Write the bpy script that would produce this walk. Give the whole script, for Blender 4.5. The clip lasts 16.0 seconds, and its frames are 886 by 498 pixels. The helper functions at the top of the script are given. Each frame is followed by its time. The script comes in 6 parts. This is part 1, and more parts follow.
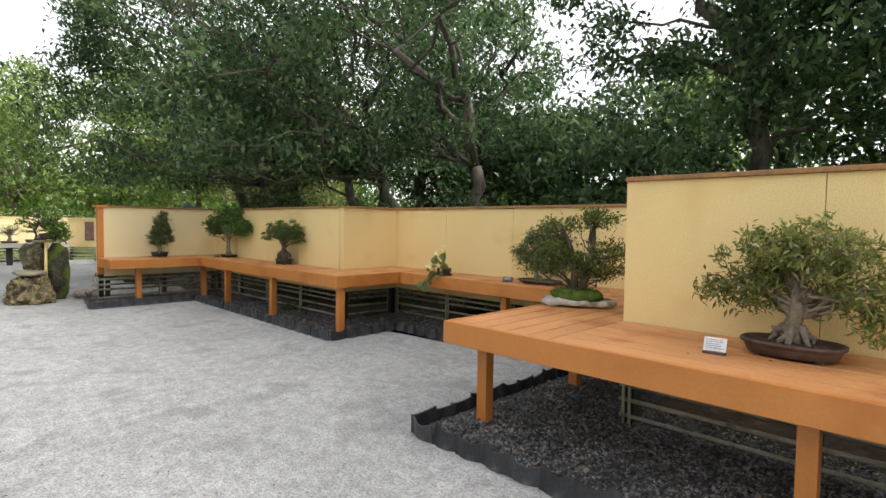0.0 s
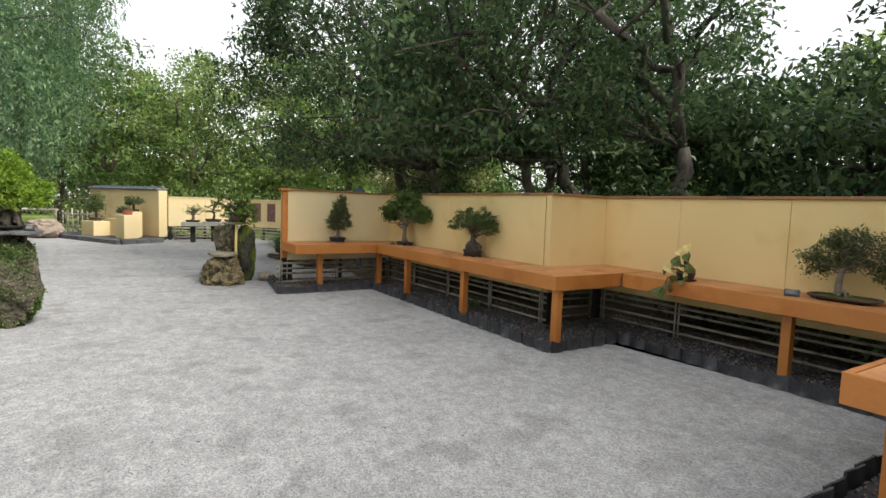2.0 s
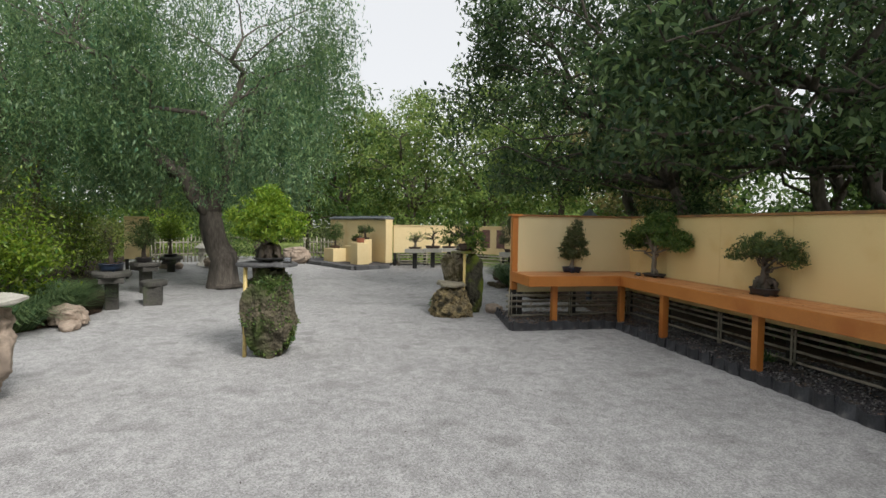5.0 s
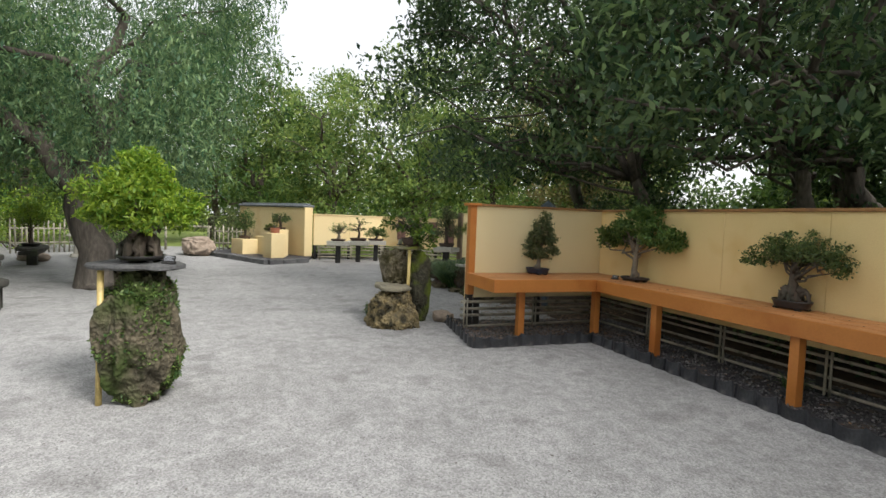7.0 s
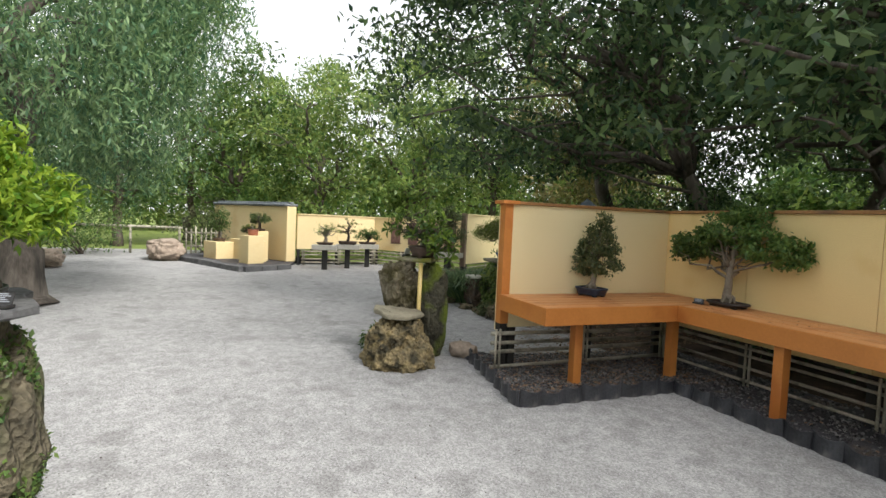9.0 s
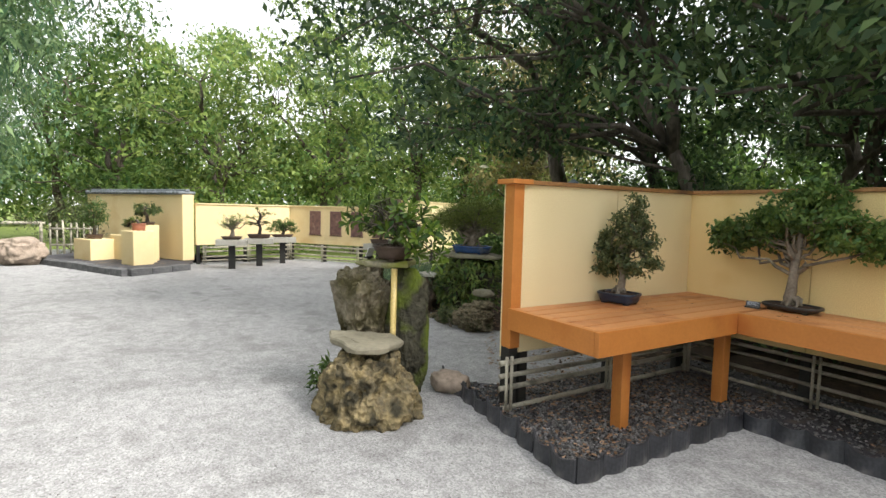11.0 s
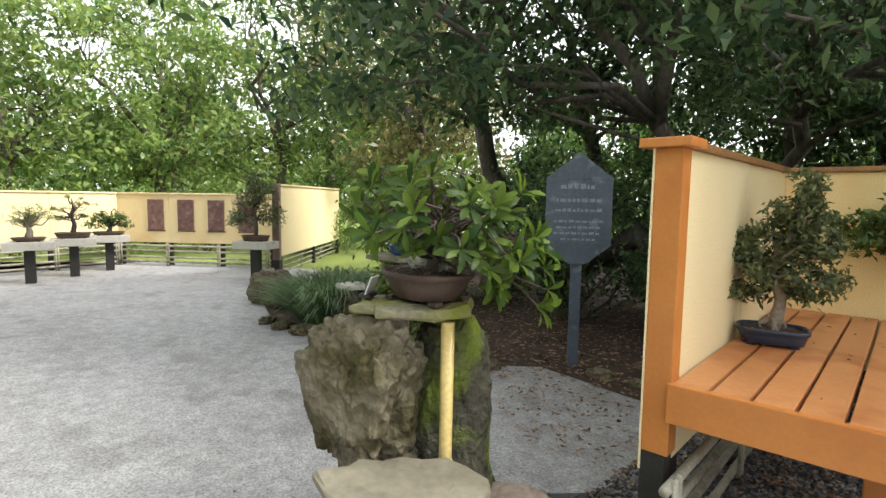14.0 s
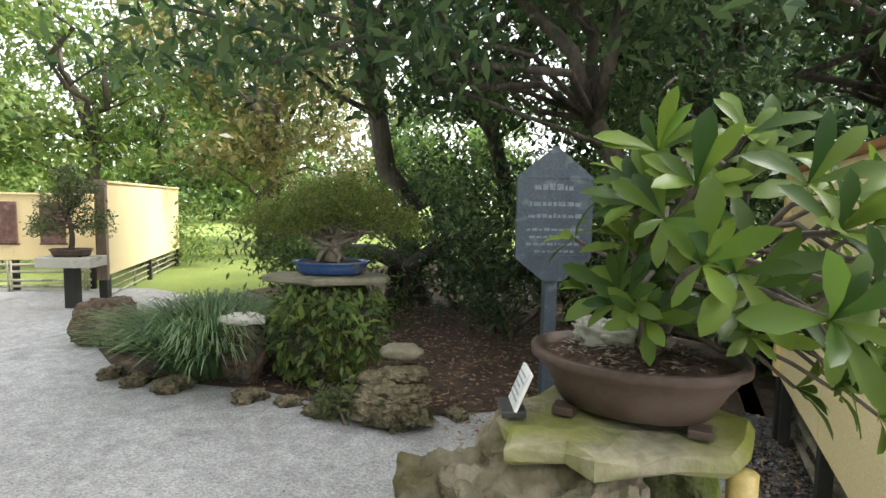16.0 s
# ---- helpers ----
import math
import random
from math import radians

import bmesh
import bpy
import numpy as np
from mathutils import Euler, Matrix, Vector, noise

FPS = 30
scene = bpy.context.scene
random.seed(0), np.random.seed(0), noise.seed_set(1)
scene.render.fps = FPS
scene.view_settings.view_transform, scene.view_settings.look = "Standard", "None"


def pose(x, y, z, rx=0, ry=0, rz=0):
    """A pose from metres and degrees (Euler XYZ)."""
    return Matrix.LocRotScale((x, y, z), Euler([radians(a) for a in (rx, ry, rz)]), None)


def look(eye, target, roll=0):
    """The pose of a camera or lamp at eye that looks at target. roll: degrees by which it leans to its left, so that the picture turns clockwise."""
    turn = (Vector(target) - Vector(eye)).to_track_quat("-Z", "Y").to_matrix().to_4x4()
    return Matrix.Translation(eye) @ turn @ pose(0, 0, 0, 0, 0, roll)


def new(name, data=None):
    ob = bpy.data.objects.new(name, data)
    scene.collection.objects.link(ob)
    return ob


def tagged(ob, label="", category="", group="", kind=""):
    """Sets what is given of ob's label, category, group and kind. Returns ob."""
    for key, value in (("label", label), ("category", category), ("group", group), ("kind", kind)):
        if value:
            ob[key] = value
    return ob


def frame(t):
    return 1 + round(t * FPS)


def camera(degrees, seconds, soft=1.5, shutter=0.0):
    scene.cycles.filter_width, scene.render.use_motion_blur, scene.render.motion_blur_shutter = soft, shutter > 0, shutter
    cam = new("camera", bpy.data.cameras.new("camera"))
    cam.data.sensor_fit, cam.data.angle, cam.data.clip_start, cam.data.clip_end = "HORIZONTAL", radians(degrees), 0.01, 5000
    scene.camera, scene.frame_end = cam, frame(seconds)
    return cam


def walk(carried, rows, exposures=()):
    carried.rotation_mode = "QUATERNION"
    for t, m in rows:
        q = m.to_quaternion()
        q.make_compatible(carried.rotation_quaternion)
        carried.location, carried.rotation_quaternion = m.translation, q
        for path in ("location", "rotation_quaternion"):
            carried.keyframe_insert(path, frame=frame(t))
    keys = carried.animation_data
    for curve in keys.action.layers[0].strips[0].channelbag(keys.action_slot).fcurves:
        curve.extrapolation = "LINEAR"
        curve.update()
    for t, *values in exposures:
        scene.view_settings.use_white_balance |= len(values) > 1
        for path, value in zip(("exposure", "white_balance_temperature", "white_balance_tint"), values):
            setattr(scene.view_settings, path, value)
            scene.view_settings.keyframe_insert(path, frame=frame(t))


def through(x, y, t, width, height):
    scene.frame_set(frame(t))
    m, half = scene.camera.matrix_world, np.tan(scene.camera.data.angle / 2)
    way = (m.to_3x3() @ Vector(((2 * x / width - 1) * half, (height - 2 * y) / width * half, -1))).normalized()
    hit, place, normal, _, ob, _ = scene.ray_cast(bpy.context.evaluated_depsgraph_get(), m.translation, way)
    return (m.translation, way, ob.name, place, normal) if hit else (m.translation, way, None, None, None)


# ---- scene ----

cam = camera(80.0, 16.0)
ROWS = [
    (0.0, 0.789, 0.236, 1.412, 44.70, -2.63, -0.83),
    (0.5, 0.448, 0.168, 1.435, 47.94, -2.77, -0.51),
    (1.0, 0.084, 0.075, 1.451, 52.97, -3.44, -1.32),
    (1.5, -0.335, 0.060, 1.438, 56.91, -4.48, -3.18),
    (2.0, -0.740, -0.019, 1.438, 57.61, -4.53, -2.03),
    (2.5, -1.000, -0.100, 1.435, 68.40, -3.02, -1.29),
    (3.0, -1.116, -0.133, 1.425, 75.69, -0.18, 1.73),
    (3.2, -1.145, -0.145, 1.432, 79.08, -0.24, 1.55),
    (5.3, -2.084, -0.160, 1.457, 78.61, -2.83, -1.13),
    (5.5, -2.211, -0.164, 1.451, 78.00, -2.81, -1.24),
    (6.0, -2.645, -0.199, 1.437, 75.73, -2.86, -1.94),
    (6.5, -3.108, -0.205, 1.426, 72.41, -3.00, -2.42),
    (7.0, -3.551, -0.159, 1.428, 70.04, -3.14, -2.21),
    (7.5, -4.034, -0.085, 1.435, 70.36, -3.44, -1.75),
    (8.0, -4.467, -0.043, 1.435, 70.63, -3.75, -1.47),
    (8.5, -4.912, 0.057, 1.430, 70.08, -3.52, -2.15),
    (9.0, -5.378, 0.118, 1.436, 68.65, -3.01, -2.52),
    (9.5, -5.799, 0.133, 1.433, 65.58, -3.48, -2.37),
    (12.0, -7.751, 0.214, 1.432, 54.75, -4.23, -1.11),
    (12.5, -8.085, 0.229, 1.418, 52.55, -4.57, -1.20),
    (13.0, -8.491, 0.273, 1.433, 50.26, -5.05, -1.13),
    (13.5, -8.881, 0.382, 1.451, 46.44, -5.38, -1.09),
    (14.0, -9.286, 0.523, 1.431, 41.89, -5.43, -0.82),
    (14.5, -9.645, 0.640, 1.420, 37.87, -5.65, -0.15),
    (15.0, -9.985, 0.720, 1.440, 32.26, -5.47, -0.07),
    (15.5, -10.340, 0.830, 1.445, 28.53, -5.27, 0.11),
    (16.0, -10.592, 0.930, 1.430, 24.37, -5.00, -1.00),
]
walk(cam, [(t, pose(x, y, z, 90 + pitch, roll, yaw)) for t, x, y, z, yaw, pitch, roll in ROWS], [(0.0, 0.34), (2.0, 0.02), (3.0, -0.16), (5.5, -0.44), (7.0, -0.15), (9.0, 0.14), (12.0, 0.68), (14.0, 0.80), (15.0, 1.08), (16.0, 1.22)])

# ---------------------------------------------------------------- light
SUN_EL, SUN_AZ = radians(47), radians(60)
world = bpy.data.worlds.new("world")
scene.world = world
world.use_nodes = True
wn, wl = world.node_tree.nodes, world.node_tree.links
wn.clear()
sky = wn.new("ShaderNodeTexSky")
sky.sky_type = "NISHITA"
sky.sun_disc = False
sky.sun_elevation, sky.sun_rotation = SUN_EL, SUN_AZ
sky.air_density, sky.dust_density, sky.ozone_density = 1.0, 4.0, 1.0
grey = wn.new("ShaderNodeRGBToBW")
deck = wn.new("ShaderNodeMix")   # an even cloud deck over the sky's own gradient
deck.data_type = "RGBA"
deck.inputs[0].default_value = 0.78
deck.inputs[7].default_value = (11.5, 11.6, 11.7, 1)
cloud = wn.new("ShaderNodeMix")
cloud.data_type = "RGBA"
cloud.inputs[0].default_value = 0.8
back = wn.new("ShaderNodeBackground")
back.inputs[1].default_value = 0.145
wout = wn.new("ShaderNodeOutputWorld")
wl.new(sky.outputs[0], grey.inputs[0])
wl.new(sky.outputs[0], cloud.inputs[6])
wl.new(grey.outputs[0], deck.inputs[6])
wl.new(deck.outputs[2], cloud.inputs[7])
wl.new(cloud.outputs[2], back.inputs[0])
wl.new(back.outputs[0], wout.inputs[0])
sun = new("sun", bpy.data.lights.new("sun", "SUN"))
sun.data.energy, sun.data.angle, sun.data.color = 4.4, radians(18), (1.0, 0.97, 0.93)
sun.matrix_world = look((0, 0, 0), (-math.sin(SUN_AZ) * math.cos(SUN_EL), -math.cos(SUN_AZ) * math.cos(SUN_EL), -math.sin(SUN_EL)))


# ---------------------------------------------------------------- materials
def surface(name, c1, c2, scale=3.0, rough=0.7, bump=0.3, fine=60.0, depth=0.01, c3=None, c3_scale=1.0, c3_amount=0.5,
            metal=0.0, spec=0.5, vary=0.0, stretch=(1, 1, 1), island=0.0, world_space=False, pits=0.0, speck_mix=0.35):
    """A surface of two colours mixed by noise at two scales, with a third colour as stains, and a fine relief."""
    m = bpy.data.materials.new(name)
    m.use_nodes = True
    n, l = m.node_tree.nodes, m.node_tree.links
    bsdf = n["Principled BSDF"]
    bsdf.inputs["Roughness"].default_value, bsdf.inputs["Metallic"].default_value = rough, metal
    bsdf.inputs["Specular IOR Level"].default_value = spec
    tc = n.new("ShaderNodeTexCoord")
    mp = n.new("ShaderNodeMapping")
    mp.inputs["Scale"].default_value = stretch
    if world_space:
        geo = n.new("ShaderNodeNewGeometry")
        l.new(geo.outputs["Position"], mp.inputs[0])
    else:
        l.new(tc.outputs["Object"], mp.inputs[0])

    def noise_of(s, detail=6.0):
        t = n.new("ShaderNodeTexNoise")
        t.inputs["Scale"].default_value, t.inputs["Detail"].default_value = s, detail
        l.new(mp.outputs[0], t.inputs[0])
        return t

    def ramp(src, a, b):
        r = n.new("ShaderNodeMapRange")
        r.inputs[1].default_value, r.inputs[2].default_value = a, b
        l.new(src, r.inputs[0])
        return r.outputs[0]

    def mix(fac, a, b, kind="MIX"):
        x = n.new("ShaderNodeMix")
        x.data_type, x.blend_type = "RGBA", kind
        for slot, v in ((0, fac), (6, a), (7, b)):
            if hasattr(v, "is_output"):
                l.new(v, x.inputs[slot])
            else:
                x.inputs[slot].default_value = v if slot == 0 else (*v, 1)
        return x.outputs[2]

    big, small = noise_of(scale), noise_of(fine, 3.0)
    col = mix(ramp(big.outputs[0], 0.35, 0.65), c1, c2)
    speck = ramp(small.outputs[0], 0.3, 0.7)
    col = mix(speck_mix, col, mix(speck, tuple(0.6 * v for v in c1), tuple(min(1, 1.35 * v) for v in c2)))
    if c3:
        st = noise_of(c3_scale, 8.0)
        f = n.new("ShaderNodeMath")
        f.operation = "MULTIPLY"
        f.inputs[1].default_value = 1.0
        l.new(ramp(st.outputs[0], 0.62 - 0.25 * c3_amount, 0.72 - 0.15 * c3_amount), f.inputs[0])
        col = mix(f.outputs[0], col, c3)
    if vary or island:
        if island:
            src = n.new("ShaderNodeNewGeometry").outputs["Random Per Island"]
        else:
            src = n.new("ShaderNodeObjectInfo").outputs["Random"]
        r = n.new("ShaderNodeMapRange")
        v = max(vary, island)
        r.inputs[3].default_value, r.inputs[4].default_value = 1 - v, 1 + v
        l.new(src, r.inputs[0])
        hsv = n.new("ShaderNodeHueSaturation")
        l.new(r.outputs[0], hsv.inputs["Value"])
        l.new(col, hsv.inputs["Color"])
        col = hsv.outputs[0]
    l.new(col, bsdf.inputs["Base Color"])
    if bump:
        b = n.new("ShaderNodeBump")
        b.inputs["Strength"].default_value, b.inputs["Distance"].default_value = bump, depth
        h = small.outputs[0]
        if pits:
            vor = n.new("ShaderNodeTexVoronoi")
            vor.inputs["Scale"].default_value = pits
            l.new(mp.outputs[0], vor.inputs[0])
            mul = n.new("ShaderNodeMath")
            mul.operation = "MULTIPLY"
            l.new(h, mul.inputs[0])
            l.new(vor.outputs["Distance"], mul.inputs[1])
            h = mul.outputs[0]
        l.new(h, b.inputs["Height"])
        l.new(b.outputs[0], bsdf.inputs["Normal"])
    rr = n.new("ShaderNodeMapRange")
    rr.inputs[3].default_value, rr.inputs[4].default_value = max(0.02, rough - 0.12), min(1, rough + 0.1)
    l.new(big.outputs[0], rr.inputs[0])
    l.new(rr.outputs[0], bsdf.inputs["Roughness"])
    return m


def leaf_material(name, dark, light, rough=0.45, through=0.35, gloss=0.4):
    """Leaves: every leaf its own tone, some light let through."""
    m = bpy.data.materials.new(name)
    m.use_nodes = True
    n, l = m.node_tree.nodes, m.node_tree.links
    bsdf, out = n["Principled BSDF"], n["Material Output"]
    geo = n.new("ShaderNodeNewGeometry")
    ramp = n.new("ShaderNodeValToRGB")
    ramp.color_ramp.elements[0].color, ramp.color_ramp.elements[1].color = (*dark, 1), (*light, 1)
    tip = ramp.color_ramp.elements.new(0.97)
    tip.color = (min(1, light[0] * 1.5), light[1] * 1.15, light[2], 1)
    l.new(geo.outputs["Random Per Island"], ramp.inputs[0])
    big = n.new("ShaderNodeTexNoise")
    big.inputs["Scale"].default_value = 0.9
    l.new(geo.outputs["Position"], big.inputs[0])
    tone = n.new("ShaderNodeMapRange")
    tone.inputs[1].default_value, tone.inputs[2].default_value = 0.3, 0.7
    tone.inputs[3].default_value, tone.inputs[4].default_value = 0.65, 1.35
    l.new(big.outputs[0], tone.inputs[0])
    hsv = n.new("ShaderNodeHueSaturation")
    l.new(tone.outputs[0], hsv.inputs["Value"])
    l.new(ramp.outputs[0], hsv.inputs["Color"])
    l.new(hsv.outputs[0], bsdf.inputs["Base Color"])
    bsdf.inputs["Roughness"].default_value = rough
    bsdf.inputs["Specular IOR Level"].default_value = gloss
    tr = n.new("ShaderNodeBsdfTranslucent")
    l.new(hsv.outputs[0], tr.inputs[0])
    mx = n.new("ShaderNodeMixShader")
    mx.inputs[0].default_value = through
    l.new(bsdf.outputs[0], mx.inputs[1])
    l.new(tr.outputs[0], mx.inputs[2])
    l.new(mx.outputs[0], out.inputs[0])
    return m




def gravel_material():
    """Crushed stone: every chip its own grey, trodden patches, scuffs and damp stains over it."""
    m = surface("pale_gravel", (0.305, 0.302, 0.30), (0.395, 0.391, 0.388), 1.3, 0.95, 0.0, 9, 0.006, (0.27, 0.266, 0.263), 2.6, 0.36, spec=0.2, speck_mix=0.3, world_space=True)
    n, l = m.node_tree.nodes, m.node_tree.links
    bsdf = n["Principled BSDF"]
    base = bsdf.inputs["Base Color"].links[0].from_socket
    geo = n.new("ShaderNodeNewGeometry")
    chips = n.new("ShaderNodeTexVoronoi")
    chips.inputs["Scale"].default_value = 105.0
    l.new(geo.outputs["Position"], chips.inputs[0])
    grey = n.new("ShaderNodeSeparateColor")
    l.new(chips.outputs["Color"], grey.inputs[0])
    tone = n.new("ShaderNodeMapRange")
    tone.inputs[3].default_value, tone.inputs[4].default_value = 0.68, 1.24
    l.new(grey.outputs[0], tone.inputs[0])
    bits = n.new("ShaderNodeTexVoronoi")
    bits.inputs["Scale"].default_value = 26.0
    l.new(geo.outputs["Position"], bits.inputs[0])
    dark = n.new("ShaderNodeMapRange")
    dark.inputs[1].default_value, dark.inputs[2].default_value = 0.08, 0.3
    dark.inputs[3].default_value, dark.inputs[4].default_value = 0.78, 1.0
    l.new(bits.outputs["Distance"], dark.inputs[0])
    both = n.new("ShaderNodeMath")
    both.operation = "MULTIPLY"
    l.new(tone.outputs[0], both.inputs[0])
    l.new(dark.outputs[0], both.inputs[1])
    hsv = n.new("ShaderNodeHueSaturation")
    l.new(both.outputs[0], hsv.inputs["Value"])
    l.new(base, hsv.inputs["Color"])
    l.new(hsv.outputs[0], bsdf.inputs["Base Color"])
    b = n.new("ShaderNodeBump")
    b.inputs["Strength"].default_value, b.inputs["Distance"].default_value = 0.6, 0.004
    l.new(chips.outputs["Distance"], b.inputs["Height"])
    l.new(b.outputs[0], bsdf.inputs["Normal"])
    return m


M_GRAVEL = gravel_material()
M_STONECHIP = surface("pale_stone_chips", (0.23, 0.224, 0.216), (0.34, 0.332, 0.32), 9, 0.9, 0.0, 200, 0.002, island=0.4, spec=0.2)
M_LAVA = surface("dark_gravel", (0.035, 0.035, 0.042), (0.075, 0.073, 0.08), 6, 0.75, 0.8, 70, 0.01, (0.13, 0.1, 0.075), 3, 0.2, spec=0.4)
M_LAVACHIP = surface("dark_gravel_stones", (0.03, 0.03, 0.032), (0.17, 0.163, 0.16), 9, 0.6, 0.3, 120, 0.003, island=0.85, spec=0.45)
M_MULCH = surface("leaf_mulch", (0.035, 0.024, 0.018), (0.085, 0.06, 0.045), 5, 0.9, 0.9, 40, 0.02, (0.15, 0.105, 0.07), 6, 0.15, spec=0.2)
M_LITTER = surface("dry_leaves", (0.14, 0.08, 0.045), (0.3, 0.2, 0.13), 9, 0.8, 0.1, 90, 0.002, island=0.5, spec=0.3)
M_LAWN = surface("lawn", (0.15, 0.20, 0.05), (0.25, 0.31, 0.09), 0.7, 0.9, 0.8, 45, 0.03, (0.22, 0.28, 0.08), 0.3, 0.3, spec=0.2)
M_YELLOW = surface("yellow_stucco", (0.77, 0.565, 0.265), (0.82, 0.62, 0.31), 0.9, 0.85, 0.12, 140, 0.003, (0.71, 0.51, 0.225), 1.4, 0.3, spec=0.25)
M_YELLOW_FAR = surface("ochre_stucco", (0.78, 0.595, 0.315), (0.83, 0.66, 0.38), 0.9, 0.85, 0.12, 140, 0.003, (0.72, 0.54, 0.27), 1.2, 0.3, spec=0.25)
M_CREAM = surface("cream_wall_side", (0.78, 0.62, 0.34), (0.84, 0.69, 0.42), 0.8, 0.85, 0.12, 140, 0.003, spec=0.25)
M_CAP = surface("brown_coping", (0.25, 0.125, 0.045), (0.36, 0.18, 0.065), 3, 0.6, 0.2, 60, 0.003, (0.16, 0.085, 0.04), 3, 0.4)
M_ORANGE = surface("orange_stained_wood", (0.46, 0.168, 0.036), (0.56, 0.215, 0.05), 2.2, 0.48, 0.12, 55, 0.002, (0.42, 0.138, 0.028), 2.4, 0.3, vary=0.05, speck_mix=0.1)
M_DECK = surface("worn_orange_boards", (0.49, 0.21, 0.075), (0.61, 0.285, 0.115), 1.6, 0.5, 0.2, 70, 0.002, (0.40, 0.15, 0.05), 3.4, 0.35, vary=0.09, speck_mix=0.15)
M_DARKPOST = surface("black_painted_post", (0.012, 0.012, 0.011), (0.03, 0.028, 0.025), 4, 0.7, 0.3, 60, 0.003)
M_BAMBOO = surface("grey_bamboo", (0.24, 0.22, 0.17), (0.40, 0.37, 0.29), 6, 0.6, 0.2, 90, 0.002, (0.13, 0.12, 0.09), 7, 0.35, vary=0.2)
M_CANE = surface("yellow_bamboo", (0.50, 0.37, 0.12), (0.62, 0.48, 0.19), 5, 0.4, 0.1, 60, 0.002, (0.36, 0.27, 0.1), 5, 0.25)
M_RUBBER = surface("black_plastic_edging", (0.02, 0.021, 0.025), (0.045, 0.046, 0.052), 7, 0.45, 0.15, 60, 0.002, (0.13, 0.125, 0.12), 5, 0.25, vary=0.3)
M_LIME = surface("pitted_limestone", (0.045, 0.041, 0.03), (0.18, 0.155, 0.105), 5, 0.95, 1.0, 34, 0.05, (0.045, 0.065, 0.018), 3.0, 0.75, pits=26, spec=0.2)
M_LIMEYEL = surface("ochre_limestone", (0.13, 0.112, 0.075), (0.36, 0.28, 0.14), 8, 0.95, 1.0, 30, 0.06, (0.05, 0.045, 0.03), 7, 0.65, pits=24, spec=0.2)
M_GREYROCK = surface("grey_weathered_rock", (0.11, 0.096, 0.066), (0.31, 0.268, 0.195), 6, 0.9, 1.0, 34, 0.05, (0.075, 0.065, 0.028), 4.5, 0.75, stretch=(1, 1, 0.85), spec=0.25, pits=26)
M_MOSSROCK = surface("mossy_dark_rock", (0.028, 0.027, 0.02), (0.10, 0.095, 0.066), 5, 0.95, 1.0, 26, 0.04, (0.13, 0.17, 0.025), 3.4, 0.5, spec=0.2)
M_CORAL = surface("pitted_coral_rock", (0.085, 0.072, 0.045), (0.30, 0.25, 0.165), 7, 0.95, 1.0, 34, 0.05, (0.05, 0.05, 0.025), 7, 0.5, pits=30, spec=0.2)
M_BROWNROCK = surface("rust_brown_rock", (0.05, 0.037, 0.027), (0.165, 0.122, 0.086), 5, 0.95, 1.0, 30, 0.03, (0.10, 0.095, 0.085), 4, 0.5, spec=0.2)
M_PINKROCK = surface("beige_fieldstone", (0.27, 0.21, 0.16), (0.39, 0.315, 0.25), 4, 0.9, 0.6, 30, 0.01, (0.25, 0.2, 0.16), 4, 0.3)
M_SLAB = surface("grey_stone_slab", (0.16, 0.146, 0.105), (0.265, 0.24, 0.175), 5, 0.85, 0.25, 30, 0.006, (0.14, 0.135, 0.09), 3, 0.35, spec=0.3, speck_mix=0.2)
M_MOSSSLAB = surface("mossy_slab", (0.20, 0.185, 0.12), (0.33, 0.30, 0.21), 5, 0.9, 0.8, 40, 0.01, (0.20, 0.22, 0.025), 4.0, 0.85, spec=0.2)
M_CONCRETE = surface("pale_concrete", (0.40, 0.38, 0.33), (0.52, 0.50, 0.44), 4, 0.9, 0.3, 70, 0.004, (0.3, 0.29, 0.25), 4, 0.3)
# grey stone, its colour darkened for the shade the stone tables stand in
M_OLDSTONE = surface("darkened_grey_stone", (0.036, 0.035, 0.03), (0.088, 0.083, 0.073), 4, 0.9, 0.5, 40, 0.006, (0.06, 0.07, 0.04), 3, 0.4)
M_POT = surface("dark_brown_clay", (0.05, 0.032, 0.024), (0.095, 0.06, 0.045), 6, 0.6, 0.15, 80, 0.002, (0.12, 0.085, 0.07), 6, 0.25)
M_POTBLACK = surface("black_glazed_clay", (0.022, 0.022, 0.024), (0.045, 0.042, 0.042), 6, 0.4, 0.1, 80, 0.002)
M_POTNAVY = surface("dark_blue_glaze", (0.012, 0.022, 0.045), (0.025, 0.042, 0.075), 6, 0.3, 0.05, 80, 0.002)
M_POTBLUE = surface("blue_glaze", (0.025, 0.065, 0.19), (0.05, 0.11, 0.28), 6, 0.25, 0.05, 80, 0.002, (0.1, 0.13, 0.2), 6, 0.2)
M_POTRED = surface("red_clay", (0.30, 0.11, 0.07), (0.38, 0.15, 0.10), 6, 0.6, 0.1, 80, 0.002)
M_SOIL = surface("potting_soil", (0.035, 0.022, 0.016), (0.09, 0.055, 0.04), 40, 0.95, 0.9, 120, 0.008, (0.25, 0.2, 0.17), 60, 0.12, spec=0.2)
M_MOSS = surface("green_moss", (0.05, 0.09, 0.015), (0.11, 0.17, 0.03), 20, 1.0, 1.0, 150, 0.01, (0.16, 0.15, 0.05), 14, 0.3, spec=0.1)
M_BARK = surface("grey_brown_bark", (0.075, 0.06, 0.05), (0.15, 0.125, 0.10), 5, 0.95, 1.0, 30, 0.02, (0.05, 0.05, 0.04), 3, 0.4, stretch=(1, 1, 0.25), spec=0.2)
